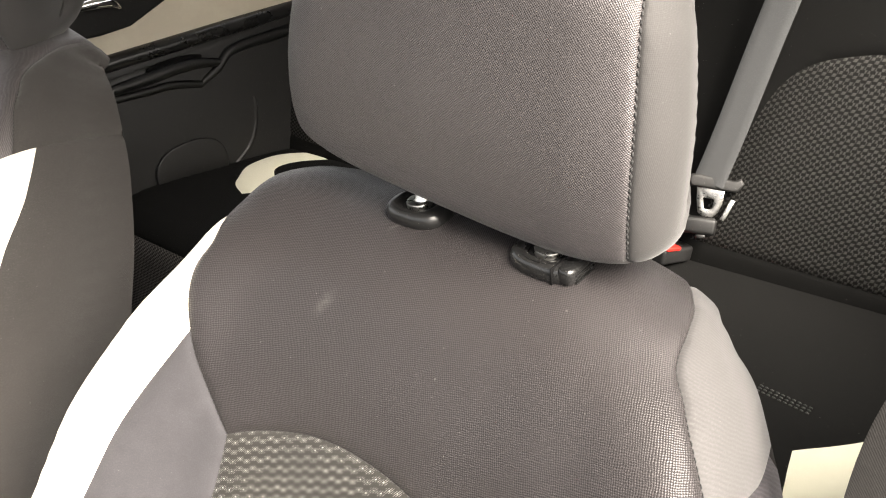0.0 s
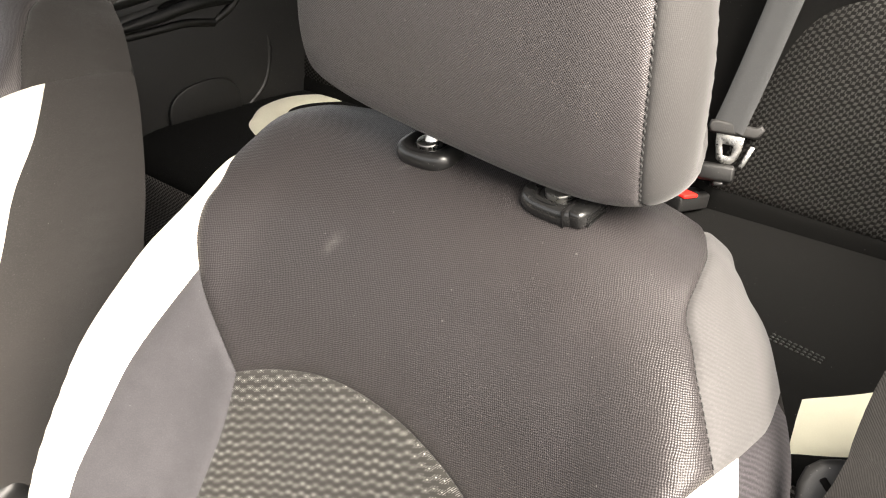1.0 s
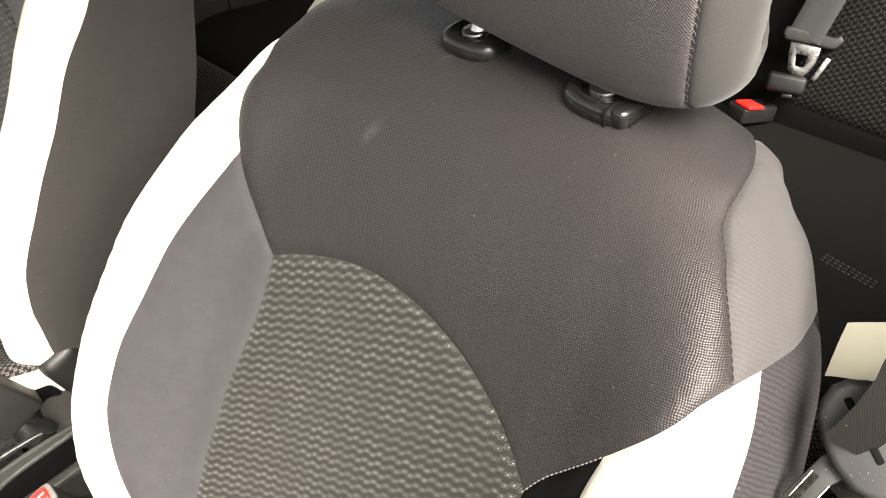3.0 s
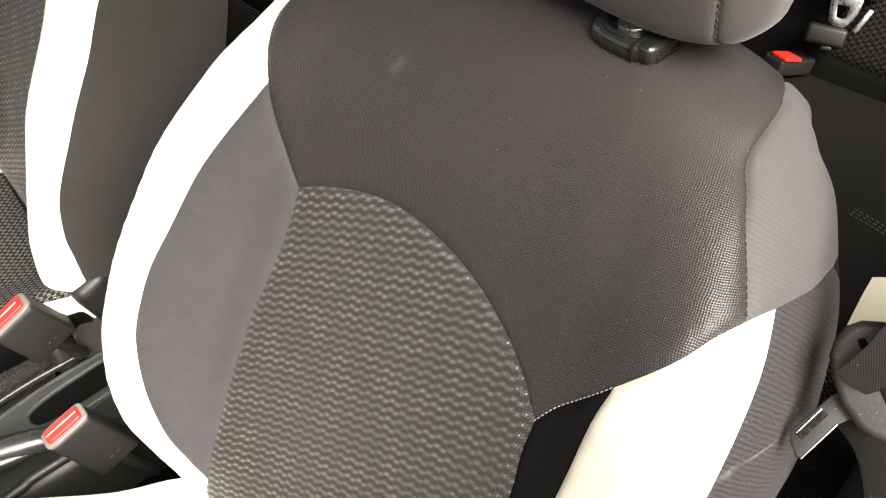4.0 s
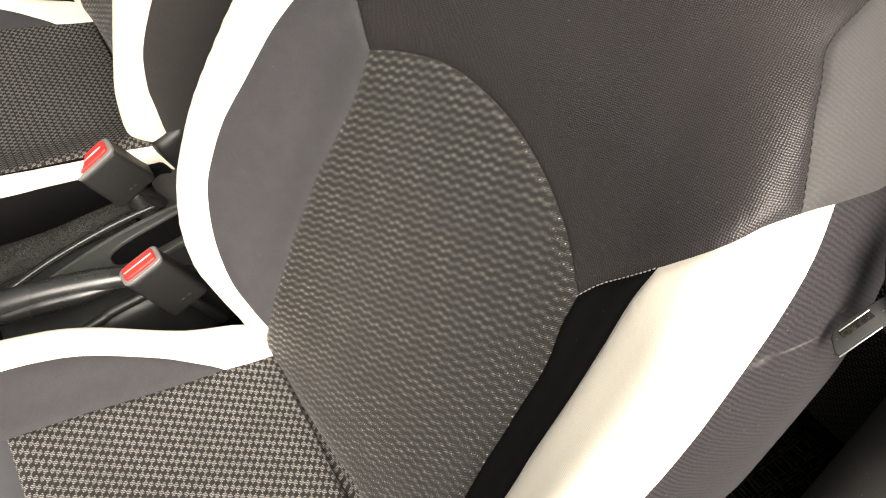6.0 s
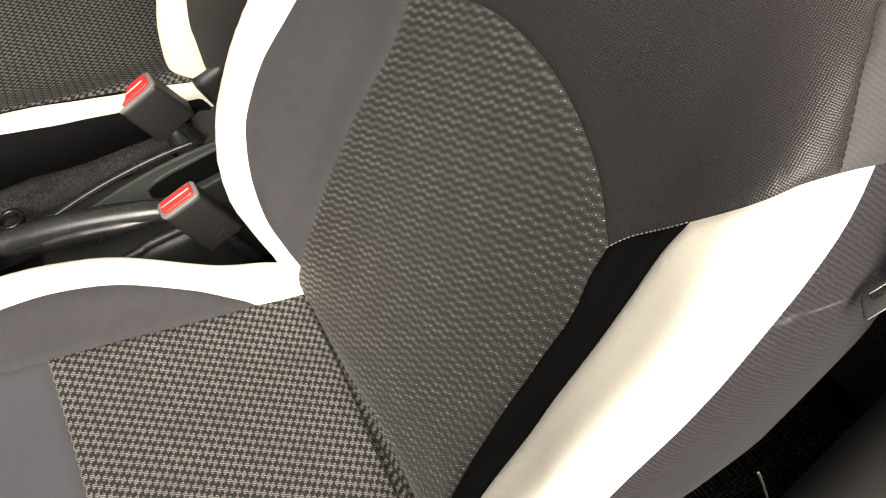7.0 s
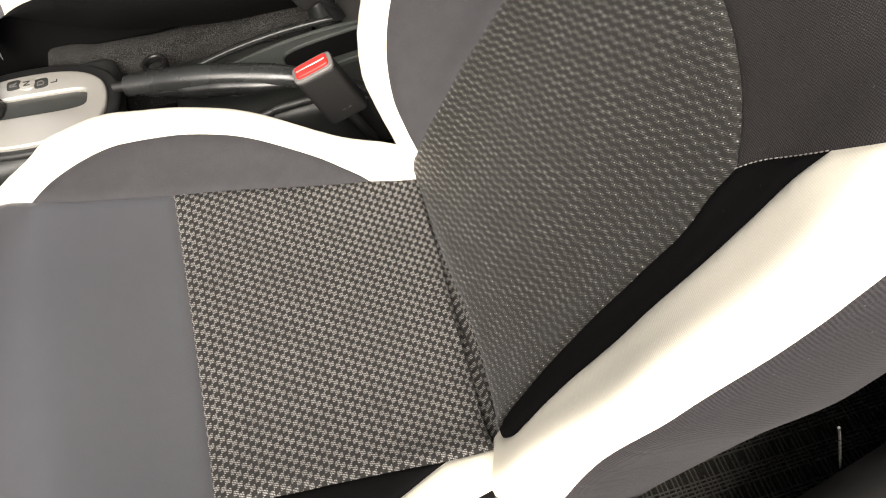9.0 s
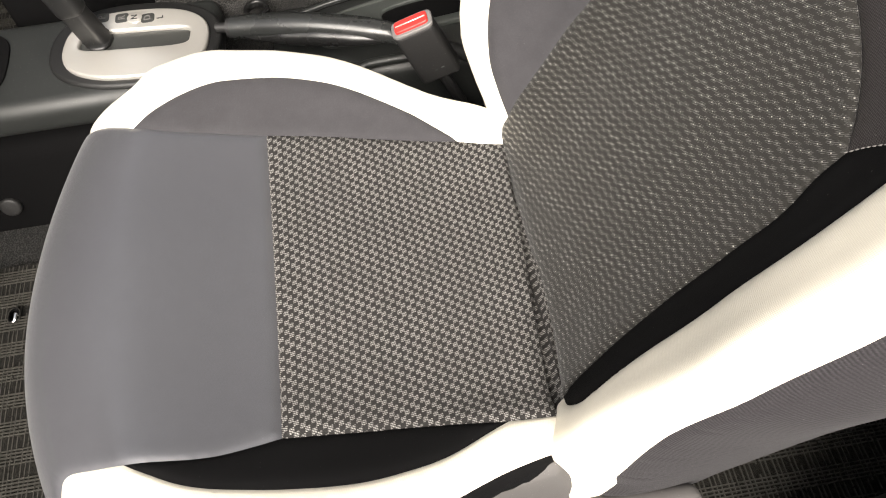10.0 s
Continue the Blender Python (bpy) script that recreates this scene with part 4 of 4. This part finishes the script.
part("ridge", tube([(.440, .33, .282), (.450, .268, .286), (.470, .195, .289), (.4835, .115, .289), (.486, .03, .288), (.486, -.1, .287)], .0052, 10), GRIP_PLASTIC, rear_body, "raised edge of the console")
part("ridge", tube([(.43, .25, .286), (.438, .21, .2885), (.456, .135, .291), (.464, .06, .292), (.466, -.05, .291)], .0028, 8), TRAY_PLASTIC, rear_body, "inner lip of the tray")
part("ridge", tube([(.337, .21, .285), (.338, .17, .291), (.343, .12, .292), (.35, -.2, .290)], .006, 10), GREY_PLASTIC, rear_body, "raised edge of the console")
part("cap", plate(oval(.017, .017, 28), .012, pose(.454, .292, .300), .003, hole=oval(.011, .011, 28)), GLOSS_PLASTIC, rear_body, "round black ring")
part("bolt", plate(oval(.015, .015, 24), .012, pose(.358, .69, .115, 0, -75, 0), .004), BUCKLE_PLASTIC, console, "round dark fastener")
FELT = [(.507, .085), (.500, .13), (.496, .176), (.490, .254), (.488, .317), (.490, .363), (.507, .43), (.553, .432), (.530, .36), (.525, .294), (.527, .211), (.530, .133), (.538, .09)]
single("tunnel_carpet", plate(FELT, .116, pose(0, 0, .19), .014, 5), FELT_CLOTH, "grey felted carpet along the tunnel", "carpet")

brake = thing("handbrake", (.345, .2, .30), "black plastic handbrake lever lying beside the seat", "handbrake")
grip = part("grip", tube([(.383, .315, .344), (.375, .28, .347), (.357, .215, .351), (.335, .14, .347), (.326, .10, .335)], (.0135, .0155, .0155, .015, .011), 20, .006, .95), GRIP_PLASTIC, brake)
part("grip_side", tube([(.370, .30, .339), (.362, .265, .340), (.349, .215, .343), (.333, .165, .344), (.325, .125, .341)], (.003, .0118, .0142, .012, .003), 18, .006, .9), GLOSS_PLASTIC, grip, "satin black lens-shaped lower side")
part("button", tube([(.3885, .3345, .3425), (.383, .314, .344)], .0062, 14), BLACK_PLASTIC, grip, "release button")
part("collar", tube([(.3845, .319, .3437), (.3825, .312, .3443)], .0125, 18), BLACK_PLASTIC, grip)
part("lever", tube([(.33, .12, .34), (.322, .05, .31), (.32, 0, .27)], .009, 12), BLACK_PLASTIC, brake)


def buckle(top, foot, wider, end, label):
    """A belt buckle with its red button; top and foot are the ends of its body."""
    top, foot = Vector(top), Vector(foot)
    up = (top - foot).normalized()
    wide = Vector((0, 1, 0))
    wide = (wide - up * wide.dot(up)).normalized()
    thin = wide.cross(up)
    m = Matrix((wide, thin, up)).transposed().to_4x4()
    m.translation = (top + foot) / 2
    size = (top - foot).length
    ob = thing("seat_belt_buckle", foot, label, "belt buckle", "front belt buckles")
    body = part("body", rbox((.05 * wider, .027 * wider, size), m, .006, 4, .94), BUCKLE_PLASTIC, ob, "dark grey plastic body")
    part("rim", plate(oval(.0243 * wider, .0126 * wider, 40, 5.0), .005, m @ pose(0, 0, size / 2 - .003), .0015), RIM_GREY, body, "pale grey rim")
    part("button", plate(oval(.0198 * wider, .0085 * wider, 40, 7.0), .006, m @ pose(0, 0, size / 2 - .0005), .002, 3), RED, body, "red release button")
    part("bar", rbox((.036, .0016, .0012), m @ pose(0, 0, size / 2 + .0058), .0004, 1), SILVER, body, "pale moulded line")
    part("strap", tube([foot + up * .01, foot - up * .02, Vector(end)], .011, 12, .01, 0.6), BLACK_PLASTIC, ob, "black stalk")
    for k in (-1, 1):
        part("bar", rbox((.004, .0008, .0025), m @ pose(.004 * k - .004, -.0135 * wider, -size * .28), .0002, 1), GREY_PLASTIC, body)
    return ob


buckle((.284, .104, .394), (.29, .074, .312), 1.0, (.296, .05, .25), "dark grey belt buckle with red button beside the handbrake")
buckle((.443, .098, .424), (.447, .068, .36), 1.15, (.462, .05, .31), "black belt buckle with red button beside the far seat")
single("belt_anchor_cover", rbox((.04, .05, .075), pose(.468, -.002, .374) @ pose(0, 0, 0, -20, 0, 0), .014, 4), BLACK_PLASTIC, "black plastic cover behind the belt buckle", "cover")


single("strap_stub", rbox((.035, .045, .05), pose(.505, .062, .29, 0, 20, 20), .012, 4), GREY_PLASTIC, "grey plastic boot at the belt anchor", "cover")


# ---- near belt ----
EYE_SIDE = Vector((-.35, .10, 1.02))
HUB = Vector((-.262, -.236, .676))
front_belt = thing("seat_belt", (-.30, -.25, .62), "black seat belt with its tongue hanging beside the pillar", "seat belt", "seat belts")
hub_m = look(HUB, 2 * HUB - EYE_SIDE)
HEAD = [(-.0169, .0046), (-.0176, .0137), (-.0149, .023), (-.0089, .0285), (.0, .0315), (.016, .034), (.032, .025), (.038, .0), (.034, -.02), (.0234, -.0265), (.0169, -.0272), (.0097, -.0259), (.0041, -.0221), (-.0025, -.0174), (-.0112, -.0062)]
BLADE = [(-.0199, -.0412), (-.0185, -.0465), (-.0125, -.0534), (-.0098, -.0525), (-.0004, -.0284), (.0058, -.021), (.0, -.006), (-.0085, -.0146)]
tongue = part("tongue_head", plate(HEAD, .013, hub_m @ pose(0, 0, -.004), .0045, 5), BLACK_PLASTIC, front_belt, "black moulded tongue head")
part("tongue_plate", plate(BLADE, .0024, hub_m @ pose(0, 0, -.002), .0007, 2), BLACK_PLASTIC, tongue, "dark coated tongue")
part("slot", rbox((.0195, .0045, .001), hub_m @ pose(-.0117, -.0334, .0004, 0, 0, 69), .0004, 2), MAT_BASE, tongue, "slot in the tongue")
part("slot_rim", rbox((.019, .0008, .0012), hub_m @ pose(-.0136, -.0322, .0008, 0, 0, 69), .0003, 2), STEEL, tongue, "bright worn edge")
part("plate_rim", rbox((.027, .0008, .0012), hub_m @ pose(-.0053, -.0405, .0004, 0, 0, 69), .0003, 2), STEEL, tongue, "bright worn edge")
part("belt_slot", rbox((.004, .036, .003), hub_m @ pose(.006, .006, .0085, 0, 0, 43), .001, 2), CLOTH_BLACK, tongue)
part("webbing", ribbon([(-.272, -.228, .676), (-.283, -.249, .706), (-.285, -.30, .75), (-.31, -.36, .84), (-.35, -.39, 1.0), (-.37, -.40, 1.2)], (-.72, -.66, .1), .048), WEB_BLACK, front_belt, "black webbing")
part("webbing", ribbon([(-.28, -.23, .668), (-.30, -.262, .60), (-.335, -.30, .42), (-.37, -.33, .2)], (-.72, -.66, .1), .048), WEB_BLACK, front_belt, "black webbing")
single("wire_clip", tube([(-.26, -.187, .438), (-.2602, -.205, .395), (-.26, -.246, .295)], .0011, 8), STEEL, "thin bright wire below the seat side", "wire")
single("pillar_foot", rbox((.235, .34, .56), pose(-.378, -.39, .33, 20), .06, 6), FOOT_GREY, "dark grey rounded trim at the foot of the pillar", "pillar trim", "structure")

part("adjuster_bar", tube([(.6, .44, .32), (.6, .474, .285), (.6, .482, .262), (.6, .48, .244), (.6, .473, .238), (.6, .464, .236), (.6, .40, .23)], .004, 10), GLOSS_PLASTIC, driver, "bent black bar of the seat slide")

# ---- rear bench ----
RCY = spline([(0, -.98), (.03, -.955), (.4, -.585), (.45, -.535), (.49, -.503), (.54, -.492), (.8, -.50)])
RCZ = spline([(0, .40), (.03, .415), (.2, .435), (.4, .452), (.45, .444), (.49, .42), (.54, .37), (.8, .13)])


def bench_at(u, v):
    u, v = np.asarray(u, float), np.asarray(v, float)
    side = np.clip((np.abs(u) - .93) / .07, 0, 1)
    return np.stack([.36 + .80 * u, RCY(v), RCZ(v) - .05 * side ** 2], -1)


def bench_back_at(u, v):
    u, v = np.asarray(u, float), np.asarray(v, float)
    bulge = .02 * np.sin(np.clip(v / .62, 0, 1) * math.pi)
    dent = .012 * np.exp(-((u * .80) / .06) ** 2)
    return np.stack([.36 + .80 * u, -.95 - .33 * v + bulge - dent, .40 + .944 * v], -1)


def ru(x):
    return (x - .36) / .80


def bench_v(y):
    return float(np.interp(y, RCY(np.linspace(0, .5, 200)), np.linspace(0, .5, 200)))


def loop(pts):
    return pts + pts[:1]


WHITE_BAND = [(.886, -.515), (.97, -.565), (1.09, -.75), (1.085, -.86), (1.02, -.955), (.96, -.945), (.995, -.87), (.985, -.80), (.94, -.66), (.873, -.58)]
bench = thing("rear_bench", (.36, -.75, .06), "black cloth rear bench with ivory stripes and checked inserts", "rear seat")
base = part("bench_base", rbox((1.56, .42, .30), pose(.36, -.74, .22), .02), BLACK_PLASTIC, bench, "dark seat base")
band = [[(ru(x), bench_v(y)) for x, y in q] for q in (WHITE_BAND[:3], WHITE_BAND[2:5], WHITE_BAND[4:6], WHITE_BAND[5:], [WHITE_BAND[-1], WHITE_BAND[0]])]
FAR_BAND = [(.93, -.69), (.985, -.715), (1.022, -.75), (1.07, -.81), (1.084, -.895), (1.055, -.965), (.977, -.957), (1.012, -.886), (1.007, -.833), (.957, -.79), (.90, -.74)]
far_band = [[(ru(x), bench_v(y)) for x, y in q] for q in (FAR_BAND[:6], FAR_BAND[5:7], FAR_BAND[6:], [FAR_BAND[-1], FAR_BAND[0]])]
stripes = far_band + [[(-u, v) for u, v in q] for q in band]
look_of = dict(top=CLOTH_REAR, stripe_right=IVORY_REAR, stripe_left=IVORY_REAR, front_face=MESH_FRONT_LIT)
for n, me in upholster(bench_at, 0, .8, stripes + [[(-1, .5), (0, .5), (1, .5)]], dict(top=(0, .2), stripe_right=(ru(1.04), bench_v(-.83)), stripe_left=(ru(-.31), bench_v(-.72)), front_face=(0, .65)), tuple, .002, .004, .012).items():
    part("cushion_" + n, me, look_of[n], base, {"top": "plain black cloth", "front_face": "black mesh cloth, light put into its colour"}.get(n, "ivory stripe"))
for off in (0, .006, .012):
    part("stitching", stitches(bench_at, [(ru(-.087), bench_v(-.669) + off), (ru(-.145), bench_v(-.66) + off)], tuple, .0065, .0013, -.0003, 1.0), GREY_PLASTIC, base, "grey braided stitching")
BACK_INSERT = [(.14, .05), (.10, .18), (.05, .31), (-.04, .355), (-.2, .36), (-.36, .34), (-.41, .2), (-.39, .05)]
ins_l = loop([(ru(x), v) for x, v in BACK_INSERT])
ins_r = loop([(ru(.72 - x), v) for x, v in BACK_INSERT])
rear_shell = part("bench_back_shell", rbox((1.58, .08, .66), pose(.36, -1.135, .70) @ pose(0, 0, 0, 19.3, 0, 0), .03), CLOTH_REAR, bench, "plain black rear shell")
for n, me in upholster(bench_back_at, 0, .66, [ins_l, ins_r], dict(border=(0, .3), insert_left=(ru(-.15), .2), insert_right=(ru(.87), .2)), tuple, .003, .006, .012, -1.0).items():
    part("bench_" + n, me, CLOTH_REAR if n == "border" else REAR_MESH_SHADED, rear_shell, "plain black cloth" if n == "border" else "dark checked mesh insert, shade put into its colour")

rear_belt = thing("seat_belt", (.1, -.97, .5), "grey seat belt lying over the rear backrest", "seat belt", "seat belts")
part("webbing", ribbon([(.118, -.962, .548), (.10, -.985, .63), (.072, -1.03, .78), (.04, -1.075, .93), (.0, -1.13, 1.1)], (1, 0, .12), .047), WEB_GREY, rear_belt, "pale grey webbing")
REAR_HUB = Vector((.122, -.955, .53))
tm = look(REAR_HUB, 2 * REAR_HUB - Vector((-.37, .12, 1.0)))
rear_tongue = part("tongue_head", plate([(-.022, .022), (-.018, .031), (-.008, .031), (.045, .022), (.052, .026), (.0575, .018), (.05, .007), (.043, .005), (-.018, .013)], .012, tm @ pose(0, 0, -.006), .004, 4), BUCKLE_PLASTIC, rear_belt, "dark grey tongue head")
part("tongue_plate", plate([(-.009, .014), (.011, .011), (.031, .008), (.0285, -.012), (.0225, -.027), (.015, -.0335), (.002, -.0325), (-.006, -.026), (-.0085, -.006)], .0035, tm @ pose(0, 0, -.002), .0012, 2,
                            hole=[(.001, -.004), (.008, -.005), (.0155, -.006), (.0155, -.012), (.0145, -.020), (.0115, -.0215), (.005, -.021), (.0025, -.02), (.0015, -.011)]), TONGUE_STEEL, rear_tongue, "worn steel tongue")
part("keeper", rbox((.007, .034, .003), tm @ pose(.0365, -.022, -.004, 0, 0, -24), .001), STEEL, rear_tongue, "bright steel keeper")
rear_clip = thing("rear_buckle", (.134, -.90, .43), "black rear belt buckle with a red button", "belt buckle")
part("body", rbox((.036, .07, .026), pose(.15, -.915, .442, 14, 0, -14), .006, 4), BLACK_PLASTIC, rear_clip)
part("button", rbox((.028, .032, .006), pose(.147, -.900, .4595, 16, 0, -14), .002, 3), RED_REAR, rear_clip, "bright red button")
rear_clip_b = thing("rear_buckle", (.13, -.95, .43), "plain black rear belt buckle against the backrest", "belt buckle")
part("body", rbox((.052, .026, .034), tm @ pose(-.004, -.046, -.004, 0, 0, -5), .006, 4), DOOR_BLACK, rear_clip_b)
part("clip", rbox((.014, .006, .012), tm @ pose(.0, -.062, .008), .002), GLOSS_PLASTIC, rear_clip_b)


# ---- far rear door ----
door = thing("rear_door", (1.12, -.9, .1), "black rear door trim with a beige upper panel", "car door")
trim = part("trim_panel", rbox((.05, 1.08, .62), pose(1.135, -.96, .40) @ pose(0, 0, 0, -4.5, 0, 0), .02), DOOR_BLACK, door)
part("beige_panel", rbox((.04, 1.1, .2), pose(1.138, -.95, .80) @ pose(0, 0, 0, -4.5, 0, 0), .012), BEIGE, door, "beige upper door panel")
part("pull_lip", tube([(1.111, -.55, .652), (1.103, -.638, .658), (1.101, -.695, .663), (1.101, -.753, .662), (1.106, -.811, .651)], (.008, .011, .012, .011, .008), 10, .012), DOOR_BLACK, trim, "rounded lip of the arm pull")
part("pull_recess", plate(oval(.062, .010, 32, 2.2), .004, pose(1.1065, -.712, .673) @ Matrix(((0, 0, -1, 0), (-1, 0, 0, 0), (0, 1, 0, 0), (0, 0, 0, 1))), .001), CLOTH_BLACK, trim, "black recess of the arm pull")
part("ridge", tube([(1.116, -.55, .636), (1.109, -.638, .634), (1.108, -.70, .632), (1.111, -.764, .617)], .008, 10, .012), DOOR_BLACK, trim, "raised line under the pull")
part("ridge", tube([(1.114, -.764, .617), (1.107, -.809, .64), (1.106, -.835, .663), (1.109, -.887, .671), (1.113, -.998, .674), (1.116, -1.3, .69)], (.007, .011, .013, .012, .010, .010), 10, .012), DOOR_BLACK, trim, "raised curve of the door trim")
part("pocket_edge", tube([(1.117, -.884, .56), (1.114, -.884, .535), (1.114, -.876, .499), (1.114, -.854, .46), (1.114, -.809, .429), (1.117, -.74, .40)], .007, 10, .012), DOOR_BLACK, trim, "raised edge of the door pocket")
part("armrest_side", tube([(1.14, -.55, .672), (1.136, -.75, .678), (1.136, -.90, .682), (1.142, -1.3, .69)], .024, 14, .02, 1.2), DOOR_BLACK, trim, "dark side of the armrest")
part("armrest_top", tube([(1.122, -.55, .70), (1.118, -.75, .707), (1.12, -.90, .712), (1.126, -1.3, .722)], .02, 14, .02, .8), GLOSS_PLASTIC, trim, "satin black top of the armrest")
part("speaker", plate(oval(.085, .06, 40, 2.4), .008, pose(1.1085, -.70, .455) @ Matrix(((0, 0, -1, 0), (-1, 0, 0, 0), (0, 1, 0, 0), (0, 0, 0, 1))), .003), DOOR_BLACK, trim, "oval speaker panel")
corner = part("handle_bezel", plate([(-.25, .10), (-.25, -.035), (-.02, -.04), (.04, -.035), (.13, .0), (.2, .05), (.25, .1)], .02, pose(1.118, -.60, .795) @ Matrix(((0, 0, -1, 0), (-1, 0, 0, 0), (0, 1, 0, 0), (0, 0, 0, 1))), .006), DOOR_BLACK, door, "black handle surround")
part("handle", tube([(1.085, -.535, .812), (1.075, -.57, .816), (1.078, -.60, .812), (1.09, -.62, .80)], (.006, .010, .010, .006), 12), CHROME, corner, "chrome door handle")


# ---- floor mats ----
def floor_mat(x0, x1, y0, y1, z, label):
    """A dark woven mat with a plaid of raised ribs."""
    ob = thing("floor_mat", ((x0 + x1) / 2, (y0 + y1) / 2, z), label, "floor mat", "floor mats")
    base_ob = part("backing", rbox((x1 - x0, y1 - y0, .008), pose((x0 + x1) / 2, (y0 + y1) / 2, z + .004), .003), MAT_BASE, ob, "dark mat backing")
    rng = random.Random(5)
    for along in (0, 1):
        verts, faces = [], []
        lo, hi = (x0, x1) if along else (y0, y1)
        a, b = (y0, y1) if along else (x0, x1)
        p, k = lo + .006, 0
        while p < hi - .006:
            w = .0016 + .0006 * rng.random()
            h = .0016 + .0008 * rng.random() + (.0006 if along else 0)
            q = a + .004
            while q < b - .01:
                length = (.05 + .12 * rng.random()) if along else (.03 + .06 * rng.random())
                e = min(q + length, b - .004)
                s = len(verts)
                for (dx, dz) in ((-w / 2, 0), (-w / 3, h), (w / 3, h), (w / 2, 0)):
                    for r in (q, e):
                        verts.append((p + dx, r, z + .0078 + dz) if along else (r, p + dx, z + .0078 + dz))
                faces += [(s, s + 1, s + 3, s + 2), (s + 2, s + 3, s + 5, s + 4), (s + 4, s + 5, s + 7, s + 6)]
                q = e + (.002 if along else .0015 + .01 * (rng.random() > .8))
            k += 1
            p += (.0045 if k % 5 else .02) if along else (.0055 if k % 3 else .0085)
        me = bpy.data.meshes.new("ribs")
        me.from_pydata(verts, [], faces)
        tagged(part("ribs", me, MAT_RIB, base_ob, "raised olive grey ribs", False), kind="stuff")
    return ob


part("side_skirt", rbox((.03, .6, .17), pose(.548, .33, .285), .008), CLOTH_BLACK, driver, "black cloth skirt under the cushion")
floor_mat(-.36, .285, .50, 1.15, .06, "dark plaid rubber mat in the front footwell")
floor_mat(-.36, .25, -.52, -.12, .06, "dark plaid rubber mat behind the front seat")
drop = bmesh.new()
bmesh.ops.create_icosphere(drop, subdivisions=2, radius=.009, matrix=pose(.195, .685, .078) @ Matrix.Diagonal((1.4, 1, .5, 1)))
single("wrapper_scrap", drop, CHROME, "tiny shiny scrap on the floor mat", "scrap")
floor_mat(.57, 1.15, .47, 1.15, .06, "dark plaid rubber mat in the footwell under the wheel")
